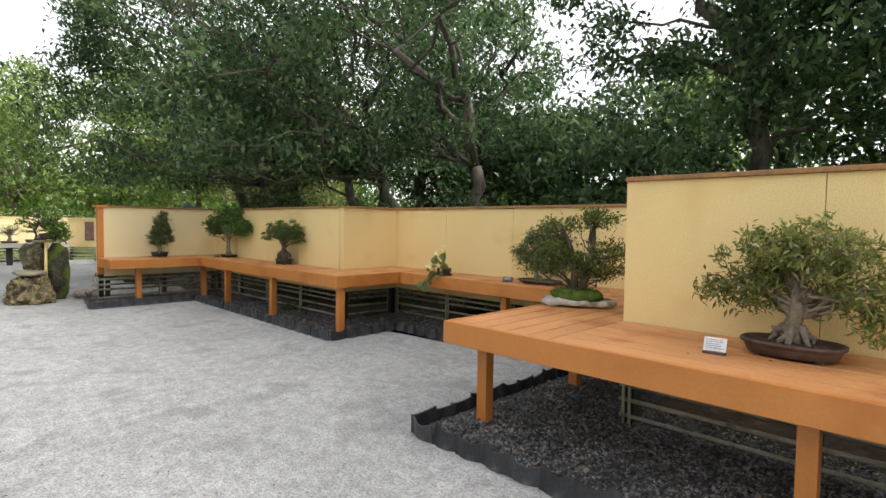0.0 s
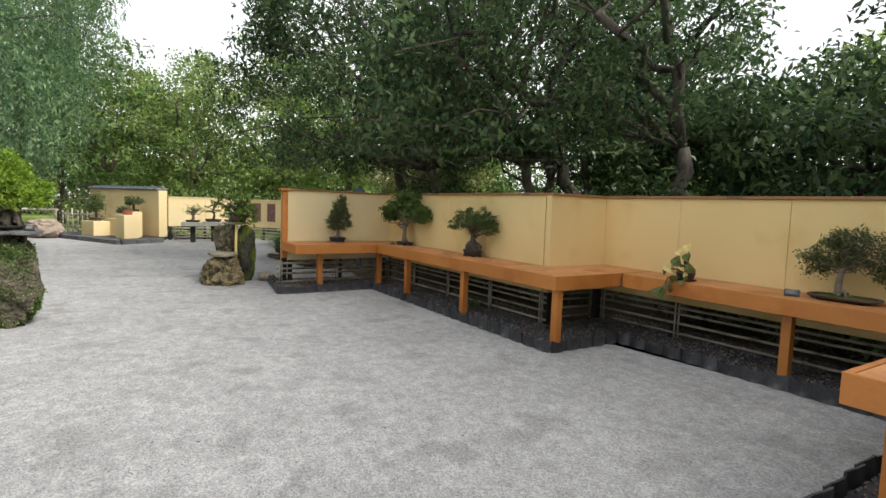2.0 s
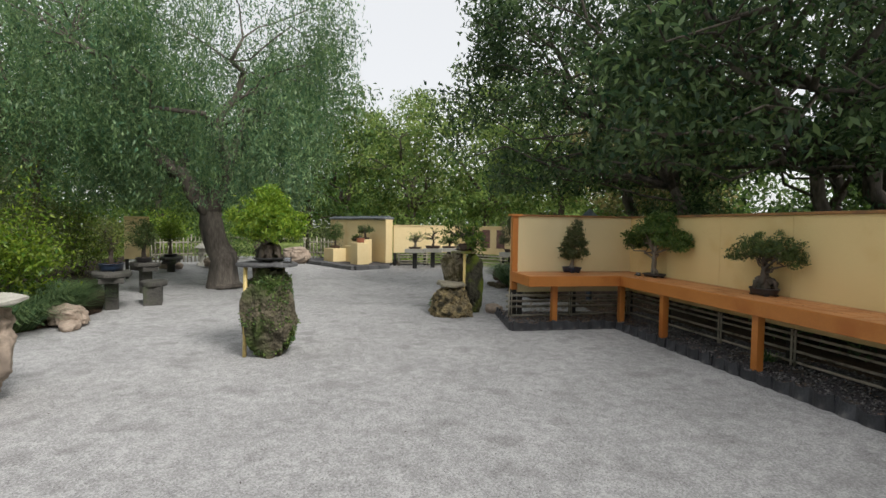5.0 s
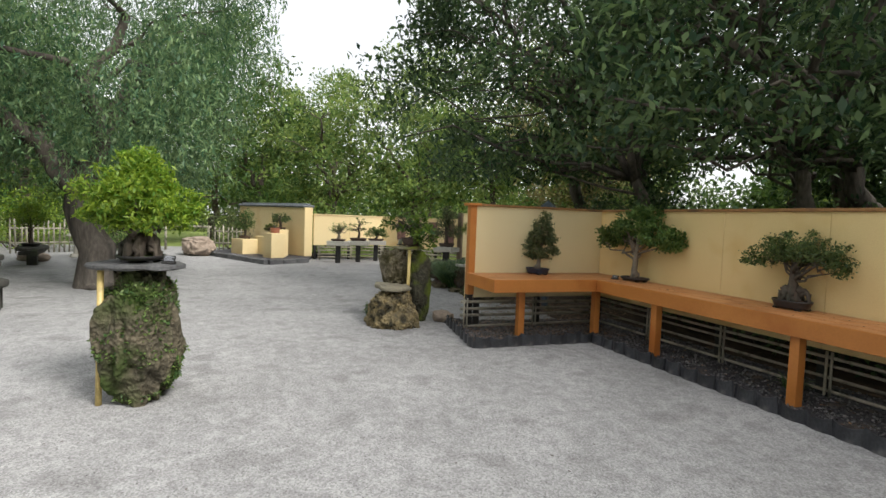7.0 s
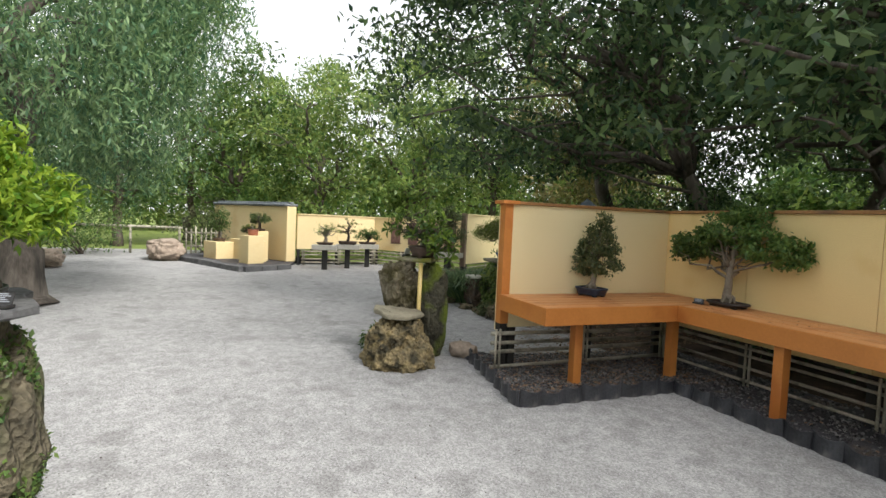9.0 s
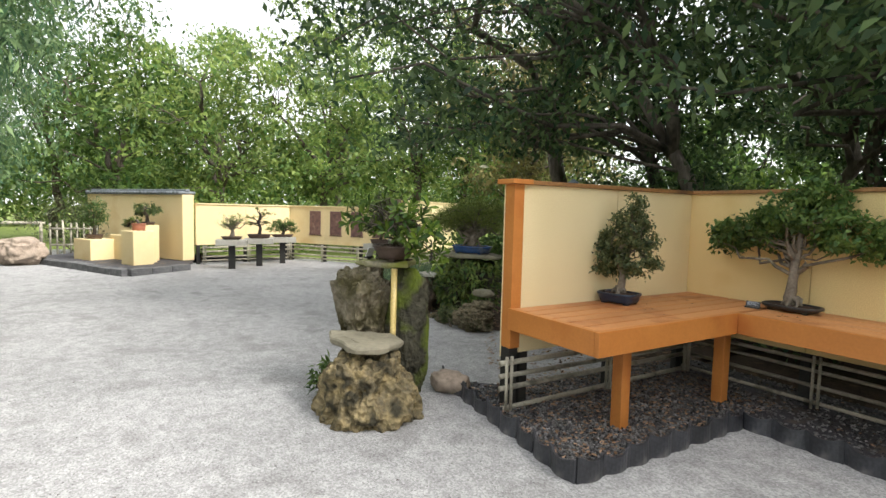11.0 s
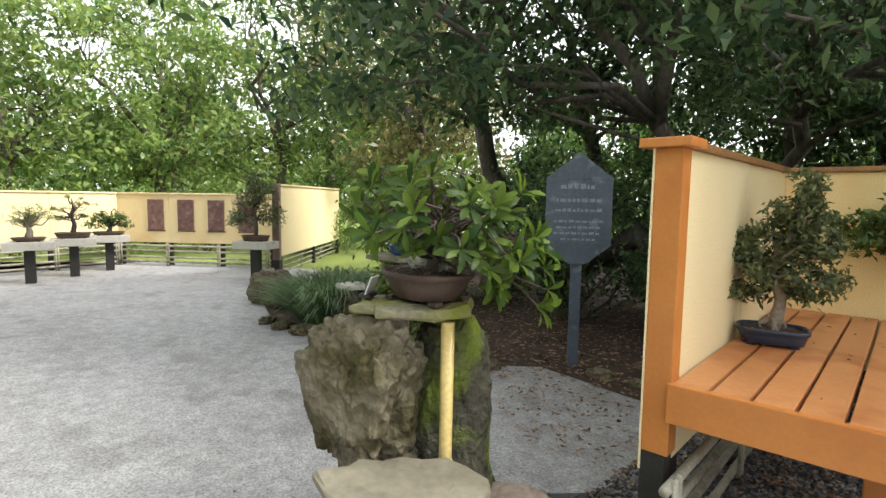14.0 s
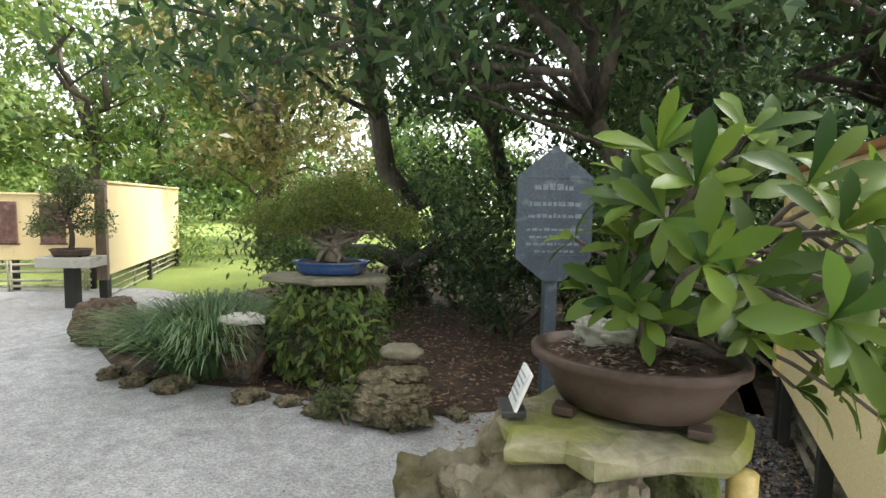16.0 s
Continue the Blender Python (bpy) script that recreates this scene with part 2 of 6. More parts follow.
M_BARKDARK = surface("dark_bark", (0.03, 0.026, 0.023), (0.07, 0.06, 0.052), 5, 0.95, 1.0, 26, 0.02, (0.10, 0.1, 0.09), 3, 0.25, stretch=(1, 1, 0.3), spec=0.2)
M_BARKTREE = surface("shaded_grey_bark", (0.075, 0.064, 0.055), (0.17, 0.148, 0.125), 5, 0.95, 1.0, 26, 0.02, (0.05, 0.045, 0.04), 3, 0.4, stretch=(1, 1, 0.3), spec=0.2)
M_BARKPALE = surface("pale_bark", (0.17, 0.14, 0.11), (0.29, 0.25, 0.20), 8, 0.9, 0.6, 60, 0.006, (0.1, 0.08, 0.06), 6, 0.35, spec=0.2)
M_SLATE = surface("blue_grey_sign_paint", (0.055, 0.075, 0.10), (0.085, 0.11, 0.14), 4, 0.45, 0.1, 60, 0.002, (0.15, 0.18, 0.2), 10, 0.2)
M_LETTER = surface("worn_white_lettering", (0.14, 0.18, 0.21), (0.25, 0.29, 0.32), 20, 0.5, 0.0)
M_BRONZE = surface("brown_relief_plaque", (0.10, 0.05, 0.045), (0.19, 0.10, 0.085), 7, 0.5, 0.6, 16, 0.02, (0.26, 0.16, 0.13), 8, 0.3)
M_TILE = surface("blue_grey_roof_tile", (0.11, 0.125, 0.14), (0.19, 0.21, 0.225), 4, 0.6, 0.3, 40, 0.004, vary=0.15)
M_CARD = surface("white_card", (0.66, 0.66, 0.65), (0.74, 0.74, 0.73), 10, 0.5, 0.0)
M_INK = surface("grey_print", (0.3, 0.32, 0.36), (0.36, 0.38, 0.42), 10, 0.6, 0.0)
M_WHITE = surface("pale_driftwood", (0.36, 0.34, 0.30), (0.60, 0.58, 0.53), 12, 0.85, 0.8, 60, 0.006, (0.22, 0.2, 0.17), 9, 0.35)
M_EDGESTONE = surface("dark_edging_stone", (0.07, 0.07, 0.075), (0.15, 0.15, 0.15), 5, 0.85, 0.5, 40, 0.006, vary=0.25)
M_BROWNWOOD = surface("weathered_beam", (0.17, 0.12, 0.085), (0.27, 0.20, 0.145), 5, 0.8, 0.5, 40, 0.004, stretch=(1, 1, 0.2))

L_DARK = leaf_material("dark_broad_leaves", (0.018, 0.056, 0.027), (0.105, 0.205, 0.09), through=0.4)
L_MID = leaf_material("mid_green_leaves", (0.05, 0.115, 0.035), (0.125, 0.235, 0.07), through=0.45)
L_LIGHT = leaf_material("light_green_leaves", (0.088, 0.18, 0.053), (0.21, 0.34, 0.105), through=0.5)
L_WEEP = leaf_material("feathery_leaves", (0.06, 0.15, 0.08), (0.165, 0.31, 0.155), through=0.45)
L_BRIGHT = leaf_material("fresh_yellow_green_leaves", (0.075, 0.18, 0.02), (0.20, 0.34, 0.045), through=0.45)
L_OLIVE = leaf_material("olive_leaves", (0.05, 0.085, 0.022), (0.13, 0.19, 0.055))
L_BONSAI = leaf_material("small_dark_leaves", (0.038, 0.082, 0.028), (0.11, 0.185, 0.065))
L_GREYGREEN = leaf_material("grey_green_leaves", (0.048, 0.08, 0.038), (0.13, 0.185, 0.088))
L_BROAD = leaf_material("glossy_broad_leaves", (0.024, 0.068, 0.012), (0.11, 0.215, 0.03), rough=0.45, through=0.4, gloss=0.25)
L_GRASS = leaf_material("strappy_grass", (0.034, 0.092, 0.04), (0.12, 0.22, 0.10), rough=0.5)
L_MOSS = leaf_material("hanging_moss_leaves", (0.10, 0.12, 0.05), (0.2, 0.22, 0.10), through=0.3)
L_AIRY = leaf_material("pale_olive_leaves", (0.08, 0.125, 0.035), (0.19, 0.25, 0.085))
L_FEATHER = leaf_material("yellow_green_needle_leaves", (0.11, 0.18, 0.045), (0.25, 0.36, 0.11), through=0.5)
L_CREAM = leaf_material("cream_flowers", (0.42, 0.48, 0.16), (0.62, 0.64, 0.32), through=0.2)


# ---------------------------------------------------------------- builders
def mesh_of(name, verts, faces, material, smooth=False):
    me = bpy.data.meshes.new(name)
    me.from_pydata(verts, [], faces)
    me.materials.append(material)
    if smooth:
        me.polygons.foreach_set("use_smooth", [True] * len(me.polygons))
    me.update()
    return me


def quads_mesh(name, v, per, material):
    """A mesh from an (n, per, 3) array, every row one face of its own."""
    n = len(v)
    me = bpy.data.meshes.new(name)
    me.vertices.add(n * per)
    me.vertices.foreach_set("co", np.ascontiguousarray(v, dtype=np.float32).ravel())
    me.loops.add(n * per)
    me.loops.foreach_set("vertex_index", np.arange(n * per, dtype=np.int32))
    me.polygons.add(n)
    me.polygons.foreach_set("loop_start", np.arange(0, n * per, per, dtype=np.int32))
    me.polygons.foreach_set("loop_total", np.full(n, per, dtype=np.int32))
    me.materials.append(material)
    me.update(calc_edges=True)
    return me


def thing(name, x=0.0, y=0.0, z=0.0, label="", category="", group="", turn=0.0, kind=""):
    ob = new(name)
    ob.matrix_world = pose(x, y, z, 0, 0, turn)
    return tagged(ob, label, category, group, kind)


def child(name, me, parent, at=None, label=""):
    ob = new(name, me)
    ob.parent = parent
    if at is not None:
        ob.matrix_basis = at
    return tagged(ob, label)


def solid(bm, name, material, smooth=False):
    me = bpy.data.meshes.new(name)
    bm.to_mesh(me)
    bm.free()
    me.materials.append(material)
    if smooth:
        me.polygons.foreach_set("use_smooth", [True] * len(me.polygons))
    return me


def part(name, bm, material, parent, label="", smooth=False):
    return child(name, solid(bm, name, material, smooth), parent, None, label)


def box_bm(x0, y0, z0, x1, y1, z1, bevel=0.006):
    bm = bmesh.new()
    bmesh.ops.create_cube(bm, size=1)
    bmesh.ops.transform(bm, verts=bm.verts, matrix=Matrix.Translation(((x0 + x1) / 2, (y0 + y1) / 2, (z0 + z1) / 2)) @ Matrix.Diagonal((abs(x1 - x0), abs(y1 - y0), abs(z1 - z0), 1)))
    if bevel:
        bmesh.ops.bevel(bm, geom=bm.edges[:], offset=bevel, segments=2, affect="EDGES", profile=0.6)
    return bm


def frames_along(pts):
    """Tangents and two side vectors along a polyline."""
    pts = np.asarray(pts, float)
    t = np.gradient(pts, axis=0)
    t /= np.linalg.norm(t, axis=1)[:, None] + 1e-9
    ref = np.where(np.abs(t[:, 2:3]) > 0.9, [[1.0, 0, 0]], [[0, 0, 1.0]])
    u = np.cross(t, ref)
    u /= np.linalg.norm(u, axis=1)[:, None] + 1e-9
    return t, u, np.cross(t, u)


def tubes_mesh(name, lines, material, sides=8, knobs=0.0, seed=0):
    """One mesh of tapered tubes; lines: (points, radii)."""
    rng = np.random.default_rng(seed)
    verts, faces = [], []
    ang = np.linspace(0, 2 * np.pi, sides, endpoint=False)
    for pts, rad in lines:
        pts = np.asarray(pts, float)
        _, u, w = frames_along(pts)
        for i in range(1, len(pts)):
            if (u[i] @ u[i - 1]) < 0:
                u[i], w[i] = -u[i], -w[i]
        b = len(verts)
        for i in range(len(pts)):
            r = rad[i] * (1 + knobs * rng.standard_normal(sides))
            ring = pts[i] + np.cos(ang)[:, None] * u[i] * r[:, None] + np.sin(ang)[:, None] * w[i] * r[:, None]
            verts.extend(map(tuple, ring))
        for i in range(len(pts) - 1):
            for k in range(sides):
                k2 = (k + 1) % sides
                faces.append((b + i * sides + k, b + i * sides + k2, b + (i + 1) * sides + k2, b + (i + 1) * sides + k))
        faces.append(tuple(range(b + sides - 1, b - 1, -1)))
        e = b + (len(pts) - 1) * sides
        faces.append(tuple(range(e, e + sides)))
    return mesh_of(name, verts, faces, material, True)


def bent(rng, a, b, n=6, wobble=0.08, sag=0.0):
    """A wandering line from a to b."""
    a, b = np.asarray(a, float), np.asarray(b, float)
    s = np.linspace(0, 1, n)[:, None]
    d = np.linalg.norm(b - a)
    off = rng.normal(0, wobble * d, (n, 3)) * np.sin(np.pi * s)
    off[:, 2] += sag * d * np.sin(np.pi * s[:, 0])
    return a + (b - a) * s + off


def leaf_quads(rng, centres, length, width, droop=0.0, out_from=None, spread=1.0, fold=0.25):
    """Leaves of four corners: base, side, tip, side."""
    n = len(centres)
    d = rng.normal(0, 1, (n, 3)) * spread
    if out_from is not None:
        o = centres - out_from
        d += o / (np.linalg.norm(o, axis=1)[:, None] + 1e-6)
    d[:, 2] -= droop
    d /= np.linalg.norm(d, axis=1)[:, None] + 1e-9
    up = rng.normal(0, 0.6, (n, 3)) + [0, 0, 1]
    s = np.cross(d, up)
    s /= np.linalg.norm(s, axis=1)[:, None] + 1e-9
    nn = np.cross(s, d)
    L = (length * rng.uniform(0.6, 1.25, n))[:, None]
    W = (width * rng.uniform(0.7, 1.2, n))[:, None]
    q = np.empty((n, 4, 3))
    q[:, 0] = centres - d * L * 0.5
    q[:, 1] = centres + s * W * 0.5 + nn * W * fold
    q[:, 2] = centres + d * L * 0.5 - nn * L * 0.08
    q[:, 3] = centres - s * W * 0.5 + nn * W * fold
    return q


def clump_points(rng, centres, radii, count):
    """Points in soft clumps round the centres."""
    idx = rng.integers(0, len(centres), count)
    r = np.asarray(radii, float)[idx] if np.ndim(radii) > 1 else np.asarray(radii, float)
    p = rng.normal(0, 0.5, (count, 3))
    return centres[idx] + p * r


def crown_centres(rng, centre, size, count, hollow=0.45, floor=None):
    """Clump centres filling the outer part of an uneven ellipsoid."""
    d = rng.normal(0, 1, (count, 3))
    d /= np.linalg.norm(d, axis=1)[:, None]
    lump = 1 + 0.22 * np.sin(3.1 * d[:, 0:1] + 1.7 * d[:, 2:3] + centre[0]) + 0.15 * np.sin(5.3 * d[:, 1:2] + centre[1])
    r = (hollow + (1 - hollow) * rng.random((count, 1)) ** 0.6) * lump
    p = np.asarray(centre) + d * r * np.asarray(size)
    if floor is not None:
        p[:, 2] = np.maximum(p[:, 2], floor + rng.random(count) * 0.25 * size[2])
    return p


def limbs_to(rng, spine, spine_rad, targets, r_tip=0.012, thick=0.5, wobble=0.07, sag=0.06):
    """Boughs from the nearest lower place on the spine to each target."""
    out = []
    for c in targets:
        d = np.linalg.norm(spine - c, axis=1) + np.where(spine[:, 2] > c[2] - 0.15, 2.0, 0) + 0.15 * rng.random(len(spine))
        k = int(np.argmin(d))
        pts = bent(rng, spine[k], c, 6, wobble, sag)
        r0 = max(r_tip * 1.5, spine_rad[k] * thick * rng.uniform(0.5, 1.0))
        out.append((pts, np.linspace(r0, r_tip, 6)))
    return out


def make_tree(x, y, height, trunk_r, crown, bark, leaf, leaf_len, leaf_w, leaves, clumps, clump_r, seed, label, lean=(0, 0), fork=0.35, boughs=28,
              weep=0.0, group="", floor=None, category="tree", forks=3, name="tree"):
    """A tree: tapered trunk that forks, boughs to leafy clumps, a crown of single leaves. crown: centre and size."""
    rng = np.random.default_rng(seed)
    t = thing(name, x, y, 0, label, category, group)
    centre, size = np.array(crown[0], float), np.array(crown[1], float)
    top = np.array([lean[0], lean[1], height * fork])
    trunk = bent(rng, (0, 0, -0.1), top, 8, 0.035)
    rad = np.linspace(trunk_r, trunk_r * 0.72, 8)
    rad[0] *= 1.5
    rad[1] *= 1.12
    lines, spine, srad = [(trunk, rad)], [trunk[3:]], [rad[3:]]
    for k in range(forks):
        a = 2 * np.pi * (k + 0.3 * rng.random()) / forks + seed
        goal = centre + size * np.array([0.55 * np.cos(a), 0.55 * np.sin(a), rng.uniform(0.0, 0.55)])
        f = bent(rng, trunk[-1] - [0, 0, 0.05], goal, 10, 0.06, 0.08)
        fr = np.linspace(trunk_r * 0.6, 0.03, 10)
        lines.append((f, fr))
        spine.append(f[2:])
        srad.append(fr[2:])
    spine, srad = np.concatenate(spine), np.concatenate(srad)
    cc = crown_centres(rng, centre, size, clumps, 0.4, floor)
    pick = cc[rng.permutation(len(cc))[:boughs]]
    lines += limbs_to(rng, spine, srad, pick)
    child("trunk", tubes_mesh("trunk", lines, bark, 8, 0.05, seed), t)
    if weep:
        strands = []
        start = cc[rng.integers(0, len(cc), leaves // 14)] + rng.normal(0, 0.33, (leaves // 14, 3))
        drop = weep * rng.uniform(0.4, 1.2, len(start))
        sway = rng.normal(0, 0.12, (len(start), 2))
        s = rng.random((len(start), 14))
        p = np.repeat(start[:, None, :], 14, 1)
        p[:, :, 2] -= s * drop[:, None]
        p[:, :, 0] += sway[:, :1] * s + rng.normal(0, 0.035, s.shape)
        p[:, :, 1] += sway[:, 1:] * s + rng.normal(0, 0.035, s.shape)
        p = p.reshape(-1, 3)
        if floor is not None:
            p = p[p[:, 2] > floor]
        q = leaf_quads(rng, p, leaf_len, leaf_w, droop=1.1)
    else:
        p = clump_points(rng, cc, np.array([clump_r, clump_r, clump_r * 0.6]), leaves)
        if floor is not None:
            p = p[p[:, 2] > floor]
        q = leaf_quads(rng, p, leaf_len, leaf_w, droop=0.35)
    child("crown", quads_mesh("crown", q, 4, leaf), t)
    return t


def bush(name, x, y, size, leaf, leaf_len, leaf_w, leaves, seed, label, category="shrub", stems=7, group="", droop=0.1, z=0.0):
    """A shrub: stems from the ground and leaves in clumps."""
    rng = np.random.default_rng(seed)
    t = thing(name, x, y, z, label, category, group)
    sz = np.array(size, float)
    cc = crown_centres(rng, (0, 0, sz[2] * 0.95), sz * [1, 1, 0.85], 46, 0.3, 0.05)
    lines = [(bent(rng, (rng.normal(0, 0.08), rng.normal(0, 0.08), -0.03), cc[k], 6, 0.08), np.linspace(0.022, 0.006, 6)) for k in range(stems)]
    child("stem", tubes_mesh("stem", lines, M_BARK, 6, 0.04, seed), t)
    p = clump_points(rng, cc, sz * 0.42, leaves)
    p = p[p[:, 2] > 0.02]
    child("foliage", quads_mesh("foliage", leaf_quads(rng, p, leaf_len, leaf_w, droop), 4, leaf), t)
    return t


def rock_bm(size, seed, amp=0.22, sub=5, freq=1.6, flat_base=True, crag=0.06, taper=0.0, top_cut=None, crag_freq=7.0):
    """A weathered stone standing on z = 0; size: half widths and height."""
    bm = bmesh.new()
    bmesh.ops.create_icosphere(bm, subdivisions=sub, radius=1)
    off = Vector((seed * 3.7, seed * 1.3, seed * 7.1))
    for v in bm.verts:
        d = v.co.normalized()
        e = Vector((math.copysign(abs(d.x) ** 0.8, d.x), math.copysign(abs(d.y) ** 0.8, d.y), math.copysign(abs(d.z) ** 0.7, d.z)))
        r = 1 + amp * noise.noise(d * freq + off) + amp * 0.5 * noise.noise(d * freq * 2.3 + off)
        r += crag * noise.noise(d * crag_freq + off) + crag * 0.6 * noise.noise(d * crag_freq * 2.2 + off)
        r -= crag * 1.2 * max(0, 0.25 - abs(noise.noise(d * crag_freq * 0.8 - off)))
        k = 1 + taper * e.z
        z = (e.z * r * 0.5 + 0.5) * size[2]
        if flat_base and z < 0.0:
            z = 0.0
        if top_cut is not None and z > top_cut:
            z = top_cut + 0.15 * (z - top_cut)
        v.co = (e.x * r * size[0] * k, e.y * r * size[1] * k, z - 0.02)
    return bm


def rock(name, x, y, size, material, seed, label, turn=0.0, z=0.0, category="rock", group="", **kw):
    bm = rock_bm(size, seed, **kw)
    ob = new(name, solid(bm, name, material, True))
    ob.matrix_world = pose(x, y, z, 0, 0, turn)
    return tagged(ob, label, category, group)


def slab_bm(rx, ry, thick, seed, sides=22, edge=0.12):
    """A flat stone with a broken outline and rounded rims."""
    rng = np.random.default_rng(seed)
    bm = bmesh.new()
    ang = np.linspace(0, 2 * np.pi, sides, endpoint=False)
    r = 1 + edge * rng.standard_normal(sides) * 0.6 + edge * np.sin(3 * ang + seed)
    rings = []
    for z, k in ((0, 0.93), (thick * 0.25, 1.0), (thick * 0.75, 1.0), (thick, 0.95), (thick + 0.002, 0.55)):
        rings.append([bm.verts.new((rx * r[i] * k * math.cos(ang[i]), ry * r[i] * k * math.sin(ang[i]), z + 0.004 * rng.standard_normal())) for i in range(sides)])
    for a, b in zip(rings, rings[1:]):
        for i in range(sides):
            bm.faces.new((a[i], a[(i + 1) % sides], b[(i + 1) % sides], b[i]))
    bm.faces.new(rings[0][::-1])
    bm.faces.new(rings[-1])
    return bm


def pot_bm(rx, ry, h, square=2.0, rim=0.012, flare=0.88, wall=0.014, sides=40):
    """A bonsai pot: a tapered oval or rounded rectangle with a rim and an inside."""
    bm = bmesh.new()
    prof = ((flare * 0.9, 0.012), (flare, 0.016), (0.5 * (1 + flare), h * 0.55), (0.985, h - rim * 1.6), (1.03, h - rim * 1.4), (1.035, h - 0.003), (1.02, h), (0.96, h), (0.94, h - 0.02), (0.9, h - 0.03))
    rings = []
    for k, z in prof:
        ring = []
        for i in range(sides):
            a = 2 * math.pi * i / sides
            c, s = math.cos(a), math.sin(a)
            q = (abs(c) ** square + abs(s) ** square) ** (-1 / square)
            ring.append(bm.verts.new((rx * k * q * c, ry * k * q * s, z)))
        rings.append(ring)
    for a, b in zip(rings, rings[1:]):
        for i in range(sides):
            bm.faces.new((a[i], a[(i + 1) % sides], b[(i + 1) % sides], b[i]))
    bm.faces.new(rings[0][::-1])
    return bm


def pot_parts(t, rx, ry, h, material, square=2.0, soil=M_SOIL, heap=0.02, flare=0.88, label=""):
    pot = part("pot", pot_bm(rx, ry, h, square, flare=flare), material, t, label, True)
    bm = bmesh.new()
    bmesh.ops.create_uvsphere(bm, u_segments=28, v_segments=14, radius=1)
    for v in bm.verts:
        d = v.co.copy()
        z = h - 0.022 + heap * max(0, d.z) * (1 + 0.6 * noise.noise(d * 4)) + 0.003 * noise.noise(d * 25)
        v.co = (d.x * rx * 0.95, d.y * ry * 0.95, z if d.z >= 0 else h - 0.025)
    part("soil", bm, soil, t, "", True)
    for sx in (-1, 1):
        for sy in (-1, 1):
            part("foot", box_bm(sx * rx * 0.6 - 0.02, sy * ry * 0.5 - 0.02, 0, sx * rx * 0.6 + 0.02, sy * ry * 0.5 + 0.02, 0.016, 0.003), material, pot)


def bonsai_wood(t, rng, h0, trunk_pts, trunk_rad, targets, bark, seed, extra=(), r_tip=0.003, thick=0.55):
    trunk = np.asarray(trunk_pts, float) + [0, 0, h0]
    s = np.linspace(0, 1, len(trunk))
    fine = np.linspace(0, 1, 12)
    pts = np.stack([np.interp(fine, s, trunk[:, k]) for k in range(3)], 1)
    rad = np.interp(fine, s, trunk_rad)
    lines = [(pts, rad)] + list(extra)
    lines += limbs_to(rng, pts[4:], rad[4:], targets, r_tip, thick, 0.1, 0.05)
    child("trunk", tubes_mesh("trunk", lines, bark, 10, 0.07, seed), t)


def bonsai(x, y, z, label, pot, trunk, trunk_rad, pads, leaf, leaf_len, leaf_w, leaves, seed, bark=M_BARK, turn=0.0, roots=0, moss=False, droop=0.1, base=0.0, group="bonsai trees", twigs=26, grow=1.0, rise=1.0):
    """A bonsai in its pot. pads: clumps of foliage (centre, size), above the soil."""
    rng = np.random.default_rng(seed)
    t = thing("bonsai_tree", x, y, z, label, "bonsai", group, turn)
    rx, ry, h, mat, square = pot
    pot_parts(t, rx, ry, h, mat, square, M_MOSS if moss else M_SOIL)
    h0 = h - 0.012
    cc = []
    pads = [(np.array(c) * [grow, grow, rise], np.array(s) * [grow, grow, rise]) for c, s in pads]
    trunk = np.array(trunk) * [1, 1, rise]
    for c, s in pads:
        k = crown_centres(rng, np.array(c) + [0, 0, h0], s, max(6, int(110 * s[0] * s[2] / 0.06)), 0.45)
        cc.append(k)
    cc = np.concatenate(cc)
    extra = []
    for k in range(roots):
        a = 2 * np.pi * k / roots + rng.random()
        e = np.array([math.cos(a) * trunk_rad[0] * 2.0, math.sin(a) * trunk_rad[0] * 1.6, h0 - 0.015])
        extra.append((bent(rng, (0.3 * e[0], 0.3 * e[1], h0 + trunk_rad[0] * 1.6), e, 6, 0.08, 0.12), np.linspace(trunk_rad[0] * 0.5, trunk_rad[0] * 0.16, 6)))
    pick = cc[rng.permutation(len(cc))[:twigs]]
    bonsai_wood(t, rng, h0, trunk, trunk_rad, pick, bark, seed, extra)
    r = max(0.03, float(np.mean([s[2] for _, s in pads])) * 0.45)
    p = clump_points(rng, cc, np.array([r * 1.3, r * 1.3, r]), leaves)
    child("foliage", quads_mesh("foliage", leaf_quads(rng, p, leaf_len, leaf_w, droop), 4, leaf), t)
    return t


